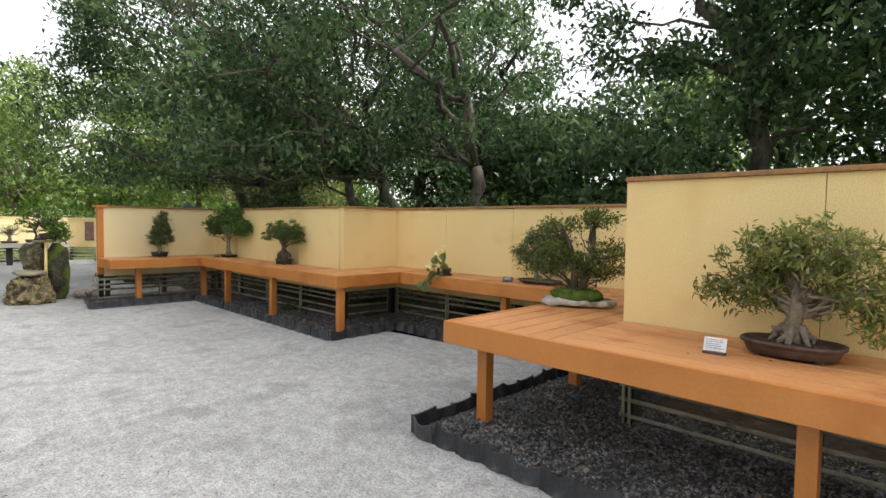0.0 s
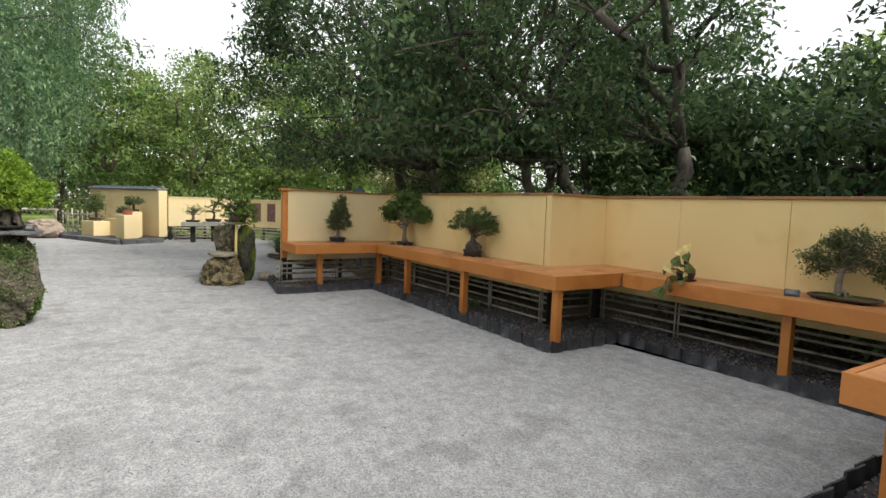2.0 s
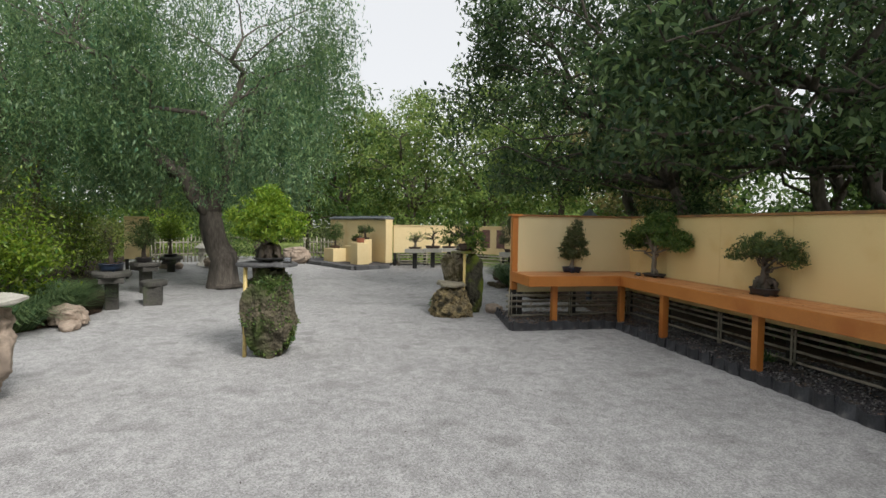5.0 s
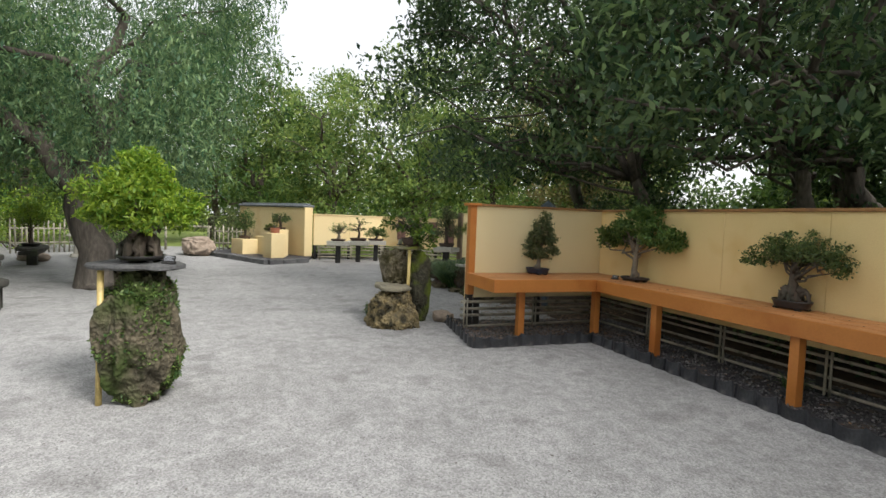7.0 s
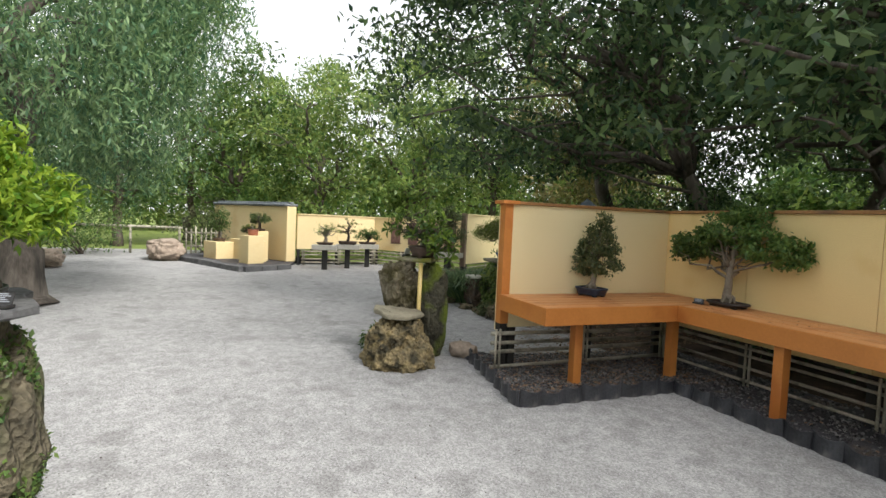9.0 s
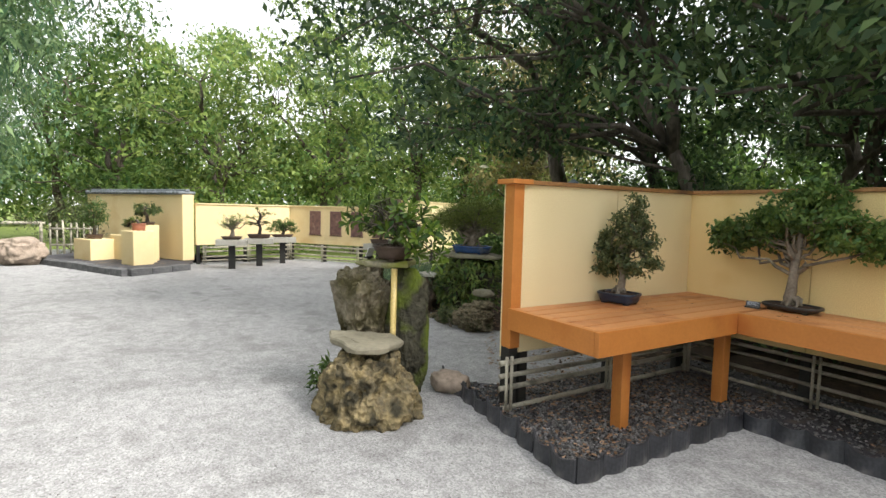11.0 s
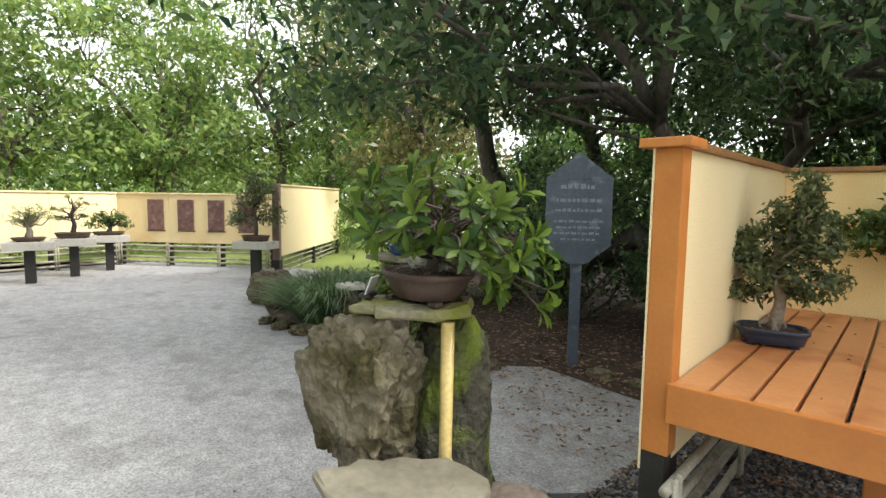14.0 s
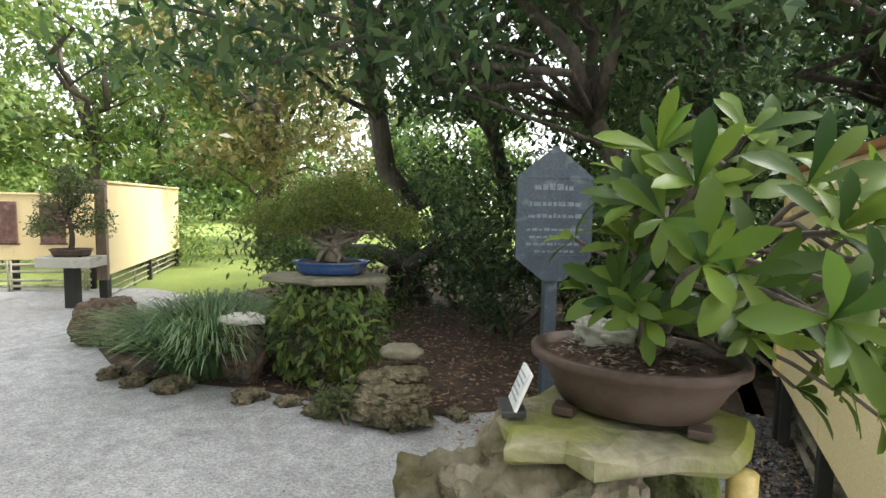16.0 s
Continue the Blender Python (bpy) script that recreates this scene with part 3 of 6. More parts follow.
def stones_mesh(name, pts, size, material, seed):
    """Loose stones: small irregular eight-sided lumps."""
    rng = np.random.default_rng(seed)
    n = len(pts)
    o = np.array([(1, 0, 0), (-1, 0, 0), (0, 1, 0), (0, -1, 0), (0, 0, 1), (0, 0, -1)], float)
    v = o[None] * rng.uniform(0.6, 1.2, (n, 6, 1)) * (size * rng.uniform(0.5, 1.4, n))[:, None, None]
    v *= np.array([1, 1, 0.7])
    a = rng.random(n) * 2 * np.pi
    c, s = np.cos(a)[:, None], np.sin(a)[:, None]
    v = np.stack([v[..., 0] * c - v[..., 1] * s, v[..., 0] * s + v[..., 1] * c, v[..., 2] + 0.3 * v[..., 0]], -1) + np.asarray(pts)[:, None, :]
    f = np.array([(0, 2, 4), (2, 1, 4), (1, 3, 4), (3, 0, 4), (2, 0, 5), (1, 2, 5), (3, 1, 5), (0, 3, 5)])
    faces = (np.arange(n)[:, None, None] * 6 + f[None]).reshape(-1, 3)
    me = bpy.data.meshes.new(name)
    me.vertices.add(n * 6)
    me.vertices.foreach_set("co", v.astype(np.float32).ravel())
    me.loops.add(len(faces) * 3)
    me.loops.foreach_set("vertex_index", faces.astype(np.int32).ravel())
    me.polygons.add(len(faces))
    me.polygons.foreach_set("loop_start", np.arange(0, len(faces) * 3, 3, dtype=np.int32))
    me.polygons.foreach_set("loop_total", np.full(len(faces), 3, dtype=np.int32))
    me.materials.append(material)
    me.update(calc_edges=True)
    return me


def sheet(name, outline, z, material, label):
    """A flat piece of ground."""
    bm = bmesh.new()
    bm.faces.new([bm.verts.new((x, y, z)) for x, y in outline])
    bmesh.ops.triangulate(bm, faces=bm.faces[:])
    return tagged(new(name, solid(bm, name, material)), label, "ground", kind="structure")


def scatter(rng, outline, count):
    """Random places inside an outline."""
    o = np.array(outline, float)
    out = np.zeros((0, 2))
    while len(out) < count:
        p = rng.uniform(o.min(0), o.max(0), (count * 2, 2))
        inside = np.zeros(len(p), bool)
        j = len(o) - 1
        for i in range(len(o)):
            hit = (o[i, 1] > p[:, 1]) != (o[j, 1] > p[:, 1])
            xs = (o[j, 0] - o[i, 0]) * (p[:, 1] - o[i, 1]) / (o[j, 1] - o[i, 1] + 1e-12) + o[i, 0]
            inside ^= hit & (p[:, 0] < xs)
            j = i
        out = np.concatenate([out, p[inside]])
    return out[:count]


# ---------------------------------------------------------------- plan
BENCH, WALL_TOP = 0.75, 1.63
XA, YA, XA1 = -0.92, 3.80, 6.0           # near wall
YM = 5.60                                # wall set back
X2, Y3 = -5.53, 4.60                     # second corner, long wall
XJ, YE = -9.94, 2.54                     # end wall, free end
FA, FM, F3 = 2.82, 4.96, 3.95            # bench fronts
SA, S2, S3 = -1.75, -4.73, -9.10         # outer sides of the short arms

# ---------------------------------------------------------------- ground
sheet("ground", [(-220, -220), (220, -220), (220, 220), (-220, 220)], -0.012, M_LAWN, "sunlit green lawn reaching to the distance")
sheet("gravel_court", [(-26.5, -9), (14, -9), (14, 6.4), (-16.7, 6.4), (-18.2, 6.6), (-21.6, 4.6), (-21.2, 1.0), (-26.5, -1.2)], -0.004, M_GRAVEL, "pale grey raked gravel court")
BED_LEFT = [(-7.2, -9), (-7.6, -6.2), (-8.6, -4.6), (-10.1, -3.95), (-11.2, -3.9), (-13.2, -4.6), (-17.5, -6.6), (-22.5, -7.6), (-26.5, -9)]
sheet("mulch_bed_1", BED_LEFT, 0.004, M_MULCH, "dark bark mulch under the shrubs")
sheet("mulch_bed_2", [(14, 6.2), (14, 13), (-16.5, 13), (-16.8, 6.2), (-15.9, 4.2), (-14.6, 3.62), (-13.4, 3.9), (-12.3, 3.85), (-11.6, 4.4), (-10.5, 4.2), (-10.12, 4.2), (-10.12, 6.2)], 0.002, M_MULCH, "dark leaf litter under the trees")
sheet("mulch_bed_3", [(14, YA + 0.25), (XA - 0.04, YA + 0.25), (XA - 0.04, YM + 0.2), (X2 - 0.04, YM + 0.2), (X2 - 0.04, Y3 + 0.2), (XJ - 0.06, Y3 + 0.2), (XJ - 0.06, 6.3), (14, 6.3)], 0.008, M_MULCH, "dark mulch behind the garden wall")
BED = [(XA1, FA - 0.2), (SA - 0.06, FA - 0.2), (SA - 0.06, FM - 0.16), (S2 + 0.13, FM - 0.16), (S2 + 0.13, F3 - 0.17), (S3 + 0.13, F3 - 0.12), (S3 + 0.13, YE - 0.3), (-10.7, YE - 0.05), (-10.16, YE + 0.5), (-10.16, Y3 + 0.4), (X2, Y3 + 0.4), (X2, YM + 0.4), (XA, YM + 0.4), (XA, YA + 0.3), (XA1, YA + 0.3)]
sheet("bench_bed", BED, 0.022, M_LAVA, "dark crushed stone bed under the benches")

# ---------------------------------------------------------------- benches' walls
def wall_run(name, a, b, base, label, back=M_YELLOW, face=M_YELLOW, cap=M_CAP, top=WALL_TOP, thick=0.085, posts=True, side=1, seam=1.22):
    """A stucco panel on dark posts, with a coping; a to b along its front face, the body lies on the given side."""
    a, b = Vector((*a, 0)), Vector((*b, 0))
    d = (b - a)
    length = d.length
    turn = math.degrees(math.atan2(d.y, d.x))
    t = thing(name, a.x, a.y, 0, label, "wall", "", turn, "structure")
    y0, y1 = (0, thick) if side > 0 else (-thick, 0)
    n = max(1, round(length / seam))
    for k in range(n):
        part("panel", box_bm(k * length / n + 0.002, y0, base, (k + 1) * length / n - 0.002, y1, top, 0.003), face, t)
    part("coping", box_bm(0, y0 - 0.025, top + 0.001, length, y1 + 0.025, top + 0.032, 0.006), cap, t)
    if posts:
        for k in range(n + 1):
            x = min(max(k * length / n, 0.06), length - 0.06)
            part("post", box_bm(x - 0.036, y0 + 0.008, -0.02, x + 0.036, y1 - 0.008, base - 0.001, 0.004), M_DARKPOST, t)
    return t


LBL = "warm yellow stucco garden wall with a brown coping"
wall_run("wall_1", (XA, YA), (XA1, YA), 0.42, LBL, top=1.73)
wall_run("wall_2", (XA, YA + 0.1), (XA, YM), 0.42, LBL, side=-1)
wall_run("wall_3", (X2 - 0.1, YM), (XA, YM), 0.42, LBL)
wall_run("wall_4", (X2, Y3), (X2, YM), 0.42, LBL, side=1)
wall_run("wall_5", (XJ - 0.1, Y3), (X2 - 0.1, Y3), 0.42, LBL)
end_wall = wall_run("wall_6", (XJ, YE + 0.09), (XJ, Y3), 0.42, LBL, face=M_CREAM, side=1, thick=0.07)
# orange end post of the free wall, with its cap and pale edge strip
part("end_post", box_bm(-0.09, -0.012, 0.46, 0.0, 0.09, WALL_TOP, 0.004), M_ORANGE, end_wall, "orange stained end post")
part("end_cap", box_bm(-0.13, -0.05, WALL_TOP + 0.001, 0.05, 0.14, WALL_TOP + 0.036, 0.005), M_ORANGE, end_wall, "orange cap board")
part("edge_strip", box_bm(-0.092, 0.091, 0.38, -0.06, 0.099, WALL_TOP, 0.001), M_CREAM, end_wall, "pale edge strip")
part("post", box_bm(-0.085, 0.0, -0.02, -0.005, 0.095, 0.458, 0.004), M_DARKPOST, end_wall)


# ---------------------------------------------------------------- display benches
def bench_boards(t, x0, y0, x1, y1, along, width=0.145, gap=0.013):
    span = (y1 - y0) if along == "x" else (x1 - x0)
    n = max(1, round(span / width))
    w = span / n
    for k in range(n):
        lo, hi = k * w + gap / 2, (k + 1) * w - gap / 2
        if along == "x":
            bm = box_bm(x0, y0 + lo, BENCH - 0.038, x1, y0 + hi, BENCH, 0.005)
        else:
            bm = box_bm(x0 + lo, y0, BENCH - 0.038, x0 + hi, y1, BENCH, 0.005)
        part("plank", bm, M_DECK, t)


def fascia(t, x0, y0, x1, y1):
    """A front board from one corner to the next, outside the given line."""
    h0, h1, th = BENCH - 0.15, BENCH + 0.002, 0.036
    if abs(y1 - y0) < 1e-6:
        bm = box_bm(min(x0, x1), y0 - th, h0, max(x0, x1), y0, h1, 0.005)
    else:
        s = 1 if y1 > y0 else -1
        bm = box_bm(x0, min(y0, y1), h0, x0 + th * s, max(y0, y1), h1, 0.005)
    part("fascia_board", bm, M_ORANGE, t)


def bench_legs(t, spots):
    for x, y in spots:
        part("leg", box_bm(x - 0.042, y - 0.042, -0.03, x + 0.042, y + 0.042, BENCH - 0.04, 0.006), M_ORANGE, t)


GB = "orange display benches"
bench_a = thing("display_bench", 0, 0, 0, "long orange stained plank display bench with a short arm", "bench", GB)
bench_boards(bench_a, SA + 0.036, FA + 0.036, XA - 0.004, FM - 0.004, "y")
bench_boards(bench_a, XA, FA + 0.036, XA1, YA - 0.006, "x")
fascia(bench_a, SA, FA + 0.036, XA1, FA + 0.036)
fascia(bench_a, SA, FA + 0.037, SA, FM - 0.004)
bench_legs(bench_a, [(-1.6, 3.1), (-1.6, 4.33), (0.34, 3.0), (2.3, 3.0), (4.2, 3.0)])
part("joist", box_bm(XA, FA + 0.5, BENCH - 0.14, XA1, FA + 0.54, BENCH - 0.04, 0.004), M_ORANGE, bench_a)

bench_m = thing("display_bench", 0, 0, 0, "orange stained plank display bench set back between the arms", "bench", GB)
bench_boards(bench_m, S2 + 0.004, FM + 0.036, XA - 0.006, YM - 0.006, "x")
fascia(bench_m, S2 + 0.04, FM + 0.036, SA + 0.0, FM + 0.036)
bench_legs(bench_m, [(-3.0, 5.12), (-1.2, 5.12)])

bench_b = thing("display_bench", 0, 0, 0, "long orange stained plank display bench turning two corners", "bench", GB)
bench_boards(bench_b, X2 + 0.006, F3 + 0.036, S2 - 0.036, YM - 0.006, "y")
bench_boards(bench_b, S3 + 0.004, F3 + 0.036, X2, Y3 - 0.006, "x")
bench_boards(bench_b, XJ + 0.006, YE + 0.02, S3 - 0.036, Y3 - 0.006, "y")
fascia(bench_b, S3 - 0.036, F3 + 0.036, S2, F3 + 0.036)
fascia(bench_b, S2 - 0.036, F3 + 0.037, S2 - 0.036, FM + 0.036)
fascia(bench_b, S3 - 0.036, YE - 0.016, S3 - 0.036, F3 - 0.001)
part("fascia_board", box_bm(XJ + 0.0, YE - 0.016, BENCH - 0.15, S3 - 0.037, YE + 0.019, BENCH + 0.002, 0.005), M_ORANGE, bench_b)
bench_legs(bench_b, [(-4.82, 4.07), (-6.55, 4.05), (-8.15, 4.05), (-9.28, 4.08), (-9.32, 3.0)])


# ---------------------------------------------------------------- bamboo rails under the walls
def cane(a, b, r, material, name="cane", knots=0.35):
    """A bamboo cane with nodes, as one mesh."""
    a, b = np.array(a, float), np.array(b, float)
    length = np.linalg.norm(b - a)
    n = max(2, int(length / knots))
    s, rad = [0.0], [r]
    for k in range(1, n):
        c = k / n
        s += [c - 0.012 / length, c, c + 0.012 / length]
        rad += [r * 0.97, r * 1.14, r * 0.97]
    s.append(1.0)
    rad.append(r)
    return tubes_mesh(name, [(a + (b - a) * np.array(s)[:, None], np.array(rad))], material, 8)


def bamboo_rails(a, b, label, heights=(0.07, 0.19, 0.30, 0.37), step=1.25, material=M_BAMBOO, r=0.015, offset=0.06, top=0.42):
    a, b = np.array([*a, 0.0]), np.array([*b, 0.0])
    d = b - a
    length = np.linalg.norm(d)
    d /= length
    side = np.array([d[1], -d[0], 0]) * offset
    t = thing("bamboo_fence", 0, 0, 0, label, "fence", "bamboo rails")
    for k, h in enumerate(heights):
        tilt = 0.012 * math.sin(7 * k + a[0])
        child("bamboo_rail", cane(a + side + [0, 0, h - tilt], b + side + [0, 0, h + tilt], r * (1 + 0.12 * math.sin(3 * k)), M_BAMBOO if material is M_BAMBOO else material), t)
    n = max(1, round(length / step))
    for k in range(n + 1):
        for s in (-0.022, 0.022):
            p = a + d * (min(max(k * length / n, 0.06), length - 0.06) + s) + side * 1.45
            child("bamboo_upright", cane(p + [0, 0, 0.0], p + [0, 0, top], 0.012, material), t)
    return t


BL = "weathered bamboo rails below the yellow wall"
bamboo_rails((XA, YA + 0.05), (XA1, YA + 0.05), BL)
bamboo_rails((X2, YM + 0.05), (XA, YM + 0.05), BL)
bamboo_rails((XJ, Y3 + 0.05), (X2, Y3 + 0.05), BL)
bamboo_rails((XJ - 0.02, YE - 0.1), (XJ - 0.02, Y3), BL, heights=(0.05, 0.19, 0.27, 0.36), r=0.02)
bamboo_rails((X2 - 0.03, YM), (X2 - 0.03, Y3), BL)


# ---------------------------------------------------------------- black edging
def edging_piece(w=0.215, h=0.125):
    """One bowed plastic edging plate with ribbed ends and a scalloped top."""
    bm = bmesh.new()
    n = 8
    front, rear = [], []
    for k in range(n + 1):
        s = k / n
        x = (s - 0.5) * w
        bow = -0.045 * math.sin(math.pi * s) ** 0.7 - (0.02 if k in (0, n) else 0)
        top = h - 0.018 * math.sin(math.pi * s) + (0.006 if k in (0, 1, n - 1, n) else 0)
        for dst, dy in ((front, bow), (rear, bow + 0.014)):
            dst.append((bm.verts.new((x, dy - 0.006, -0.03)), bm.verts.new((x, dy, top))))
    for k in range(n):
        f, g, r, q = front[k], front[k + 1], rear[k], rear[k + 1]
        bm.faces.new((f[0], g[0], g[1], f[1]))
        bm.faces.new((r[1], q[1], q[0], r[0]))
        bm.faces.new((f[1], g[1], q[1], r[1]))
    for k in (0, n):
        bm.faces.new((front[k][0], front[k][1], rear[k][1], rear[k][0]))
    bmesh.ops.recalc_face_normals(bm, faces=bm.faces[:])
    return solid(bm, "edging_plate", M_RUBBER)


EDGE = edging_piece()
edging = thing("garden_edging", 0, 0, 0, "black scalloped plastic garden edging round the stone bed", "edging")
rng = np.random.default_rng(5)
line = [np.array(p) for p in BED[:8]]
for a, b in zip(line, line[1:]):
    n = max(1, round(np.linalg.norm(b - a) / 0.205))
    ang = math.degrees(math.atan2(*(b - a)[::-1])) + 180
    for k in range(n):
        p = a + (b - a) * (k + 0.5) / n
        child("edging_plate", EDGE, edging, pose(p[0], p[1], rng.uniform(-0.018, 0.016), rng.normal(0, 5), rng.normal(0, 2.5), ang + rng.normal(0, 4)))

# ---------------------------------------------------------------- loose stone and litter
p = scatter(rng, BED, 22000)
near = np.concatenate([p, scatter(rng, [(2.5, FA - 0.17), (SA, FA - 0.17), (SA, 4.3), (2.5, 4.2)], 15000), scatter(rng, [(S3 + 0.1, YE - 0.25), (-10.4, YE - 0.05), (-10.2, 4.6), (S3 + 0.1, 4.4)], 9000)])
tagged(new("dark_gravel", stones_mesh("dark_gravel", np.column_stack([near, rng.uniform(0.022, 0.034, len(near))]), 0.0135, M_LAVACHIP, 3)), "loose dark crushed stone under the benches", "gravel", kind="stuff")
p = scatter(rng, [(4.0, 2.5), (-1.9, 2.5), (-2.2, 4.6), (-4.3, 4.6), (-4.3, 3.6), (-8.9, 3.6), (-8.9, 2.1), (-11, 2.3), (-11.2, 4), (-13, 3.5), (-16, 3), (-16, -3.5), (-8, -3.6), (-5, -4), (4, -4)], 110000)
far = np.abs(p[:, 1] - 0.3 - 0.04 * np.minimum(0, p[:, 0] + 5)) / 1.7
p = p[rng.random(len(p)) < np.exp(-far ** 2) * np.clip((p[:, 0] + 15) / 5, 0, 1)]
tagged(new("gravel", stones_mesh("gravel", np.column_stack([p, rng.uniform(-0.006, -0.003, len(p))]), 0.006, M_STONECHIP, 4)), "loose pale gravel chips on the court", "gravel", kind="stuff")
p = np.concatenate([scatter(rng, BED, 1100), scatter(rng, [(S3 + 0.1, YE - 0.25), (-10.4, YE - 0.05), (-10.2, 4.6), (S3 + 0.1, 4.4)], 1300)])
q = leaf_quads(rng, np.column_stack([p, np.full(len(p), 0.045)]), 0.045, 0.022, spread=1.0)
q[:, :, 2] = 0.042 + (q[:, :, 2] - 0.045) * 0.3
tagged(new("fallen_leaves", quads_mesh("fallen_leaves", q, 4, M_LITTER)), "dry brown leaves on the dark stone", "leaves", kind="stuff")
p = np.concatenate([scatter(rng, [(-10.4, 4.6), (-11.6, 4.5), (-12.3, 4.0), (-14.4, 3.8), (-15, 8), (-10.2, 8)], 4200), scatter(rng, BED_LEFT[1:5] + [(-13, -6)], 1500), scatter(rng, [(-10.2, 3.0), (-10.9, 3.1), (-11.9, 3.75), (-11.7, 4.6), (-10.2, 4.6)], 520)])
q = leaf_quads(rng, np.column_stack([p, np.full(len(p), 0.03)]), 0.06, 0.03, spread=1.0)
q[:, :, 2] = 0.02 + np.abs(q[:, :, 2] - 0.03) * 0.6
tagged(new("leaf_litter", quads_mesh("leaf_litter", q, 4, M_LITTER)), "brown leaf litter on the mulch", "leaves", kind="stuff")
p = scatter(rng, [(3.0, 2.4), (-9, 2), (-13, 3.3), (-18, 2), (-18, -3), (-5, -3), (3, -1.5)], 260)
q = leaf_quads(rng, np.column_stack([p, np.full(len(p), 0.012)]), 0.03, 0.014, spread=1.0)
q[:, :, 2] = 0.008 + (q[:, :, 2] - 0.012) * 0.2
tagged(new("leaf_specks", quads_mesh("leaf_specks", q, 4, M_MULCH)), "scattered dead leaves on the pale gravel", "leaves", kind="stuff")


# ---------------------------------------------------------------- bonsai on the benches
def card_stand(x, y, z, turn, label, w=0.11, h=0.075, material=M_CARD, base=M_POT):
    t = thing("name_card", x, y, z, label, "sign", "plant name cards", turn)
    part("stand", box_bm(-w * 0.5, -0.02, 0, w * 0.5, 0.025, 0.014, 0.003), base, t)
    bm = box_bm(-w * 0.5, -0.003, 0, w * 0.5, 0.003, h, 0.001)
    bmesh.ops.transform(bm, verts=bm.verts, matrix=pose(0, 0.004, 0.012, -22))
    card = part("card", bm, material, t)
    for k in range(5):
        bm = box_bm(-w * 0.4, -0.0046, h * (0.2 + 0.15 * k), w * (0.4 - 0.11 * (k % 3)), -0.0038, h * (0.2 + 0.15 * k) + 0.004, 0)
        bmesh.ops.transform(bm, verts=bm.verts, matrix=pose(0, 0.004, 0.012, -22))
        part("text_line", bm, M_INK, card)
    return t


bonsai(0.17, 3.46, BENCH, "wide airy bonsai with thick knotted roots in a brown oval pot", (0.23, 0.155, 0.085, M_POT, 2.4),
       [(0, 0, 0), (0.0, 0, 0.10), (0.02, 0, 0.18), (0.0, 0.02, 0.30), (-0.04, 0, 0.42)], [0.052, 0.042, 0.032, 0.022, 0.01],
       [((-0.28, 0, 0.25), (0.2, 0.15, 0.1)), ((0.28, 0, 0.27), (0.22, 0.16, 0.12)), ((-0.1, 0, 0.47), (0.24, 0.2, 0.14)), ((0.12, 0, 0.50), (0.24, 0.2, 0.13)), ((0.36, -0.04, 0.13), (0.12, 0.1, 0.06)), ((0, 0.05, 0.36), (0.26, 0.2, 0.12))],
       L_AIRY, 0.056, 0.014, 5000, 11, M_BARKPALE, roots=11, twigs=60)
card_stand(-0.13, 3.22, BENCH, 8, "white printed name card on a small wooden stand")

# slab planting on the short arm
t = thing("bonsai_tree", -1.5, 4.16, BENCH, "leafy twin-trunked bonsai on mossy mound and pale driftwood slab", "bonsai", "bonsai trees", 20)
bm = slab_bm(0.30, 0.17, 0.05, 8, 26, 0.16)
for v in bm.verts:
    v.co.z += 0.018 * noise.noise(v.co * 9) + 0.015
part("slab", bm, M_WHITE, t, "pale weathered wood slab", True)
bm = rock_bm((0.21, 0.13, 0.12), 4, 0.15, 4, crag=0.04)
bmesh.ops.translate(bm, verts=bm.verts, vec=(0, 0, 0.05))
part("moss_mound", bm, M_MOSS, t, "", True)
r2 = np.random.default_rng(77)
q = leaf_quads(r2, np.column_stack([r2.normal(0, 0.09, 900), r2.normal(0, 0.055, 900), r2.uniform(0.12, 0.16, 900)]), 0.022, 0.006, droop=-0.4)
child("moss_sprigs", quads_mesh("moss_sprigs", q, 4, L_MID), t)
cc = np.concatenate([crown_centres(r2, (-0.22, 0, 0.40), (0.25, 0.2, 0.15), 42), crown_centres(r2, (0.22, 0, 0.37), (0.26, 0.2, 0.15), 42), crown_centres(r2, (-0.17, 0, 0.68), (0.15, 0.11, 0.05), 14), crown_centres(r2, (0.16, 0, 0.72), (0.17, 0.13, 0.06), 16)])
lines = [(np.array([(-0.03, 0, 0.12), (-0.02, 0, 0.3), (-0.07, 0, 0.5), (-0.14, 0, 0.66)]), np.array([0.04, 0.032, 0.022, 0.01])), (np.array([(0.03, 0, 0.12), (0.08, 0, 0.3), (0.12, 0, 0.5), (0.13, 0, 0.7)]), np.array([0.035, 0.028, 0.02, 0.01]))]
sp = np.concatenate([bent(r2, a[0], a[-1], 8, 0.02) for a, _ in lines])
lines += limbs_to(r2, sp, np.full(len(sp), 0.02), cc[::3], 0.003)
child("trunk", tubes_mesh("trunk", lines, M_BARK, 8, 0.06, 3), t)
child("foliage", quads_mesh("foliage", leaf_quads(r2, clump_points(r2, cc, np.array([0.08, 0.08, 0.06]), 6600), 0.036, 0.014, 0.1), 4, L_OLIVE), t)

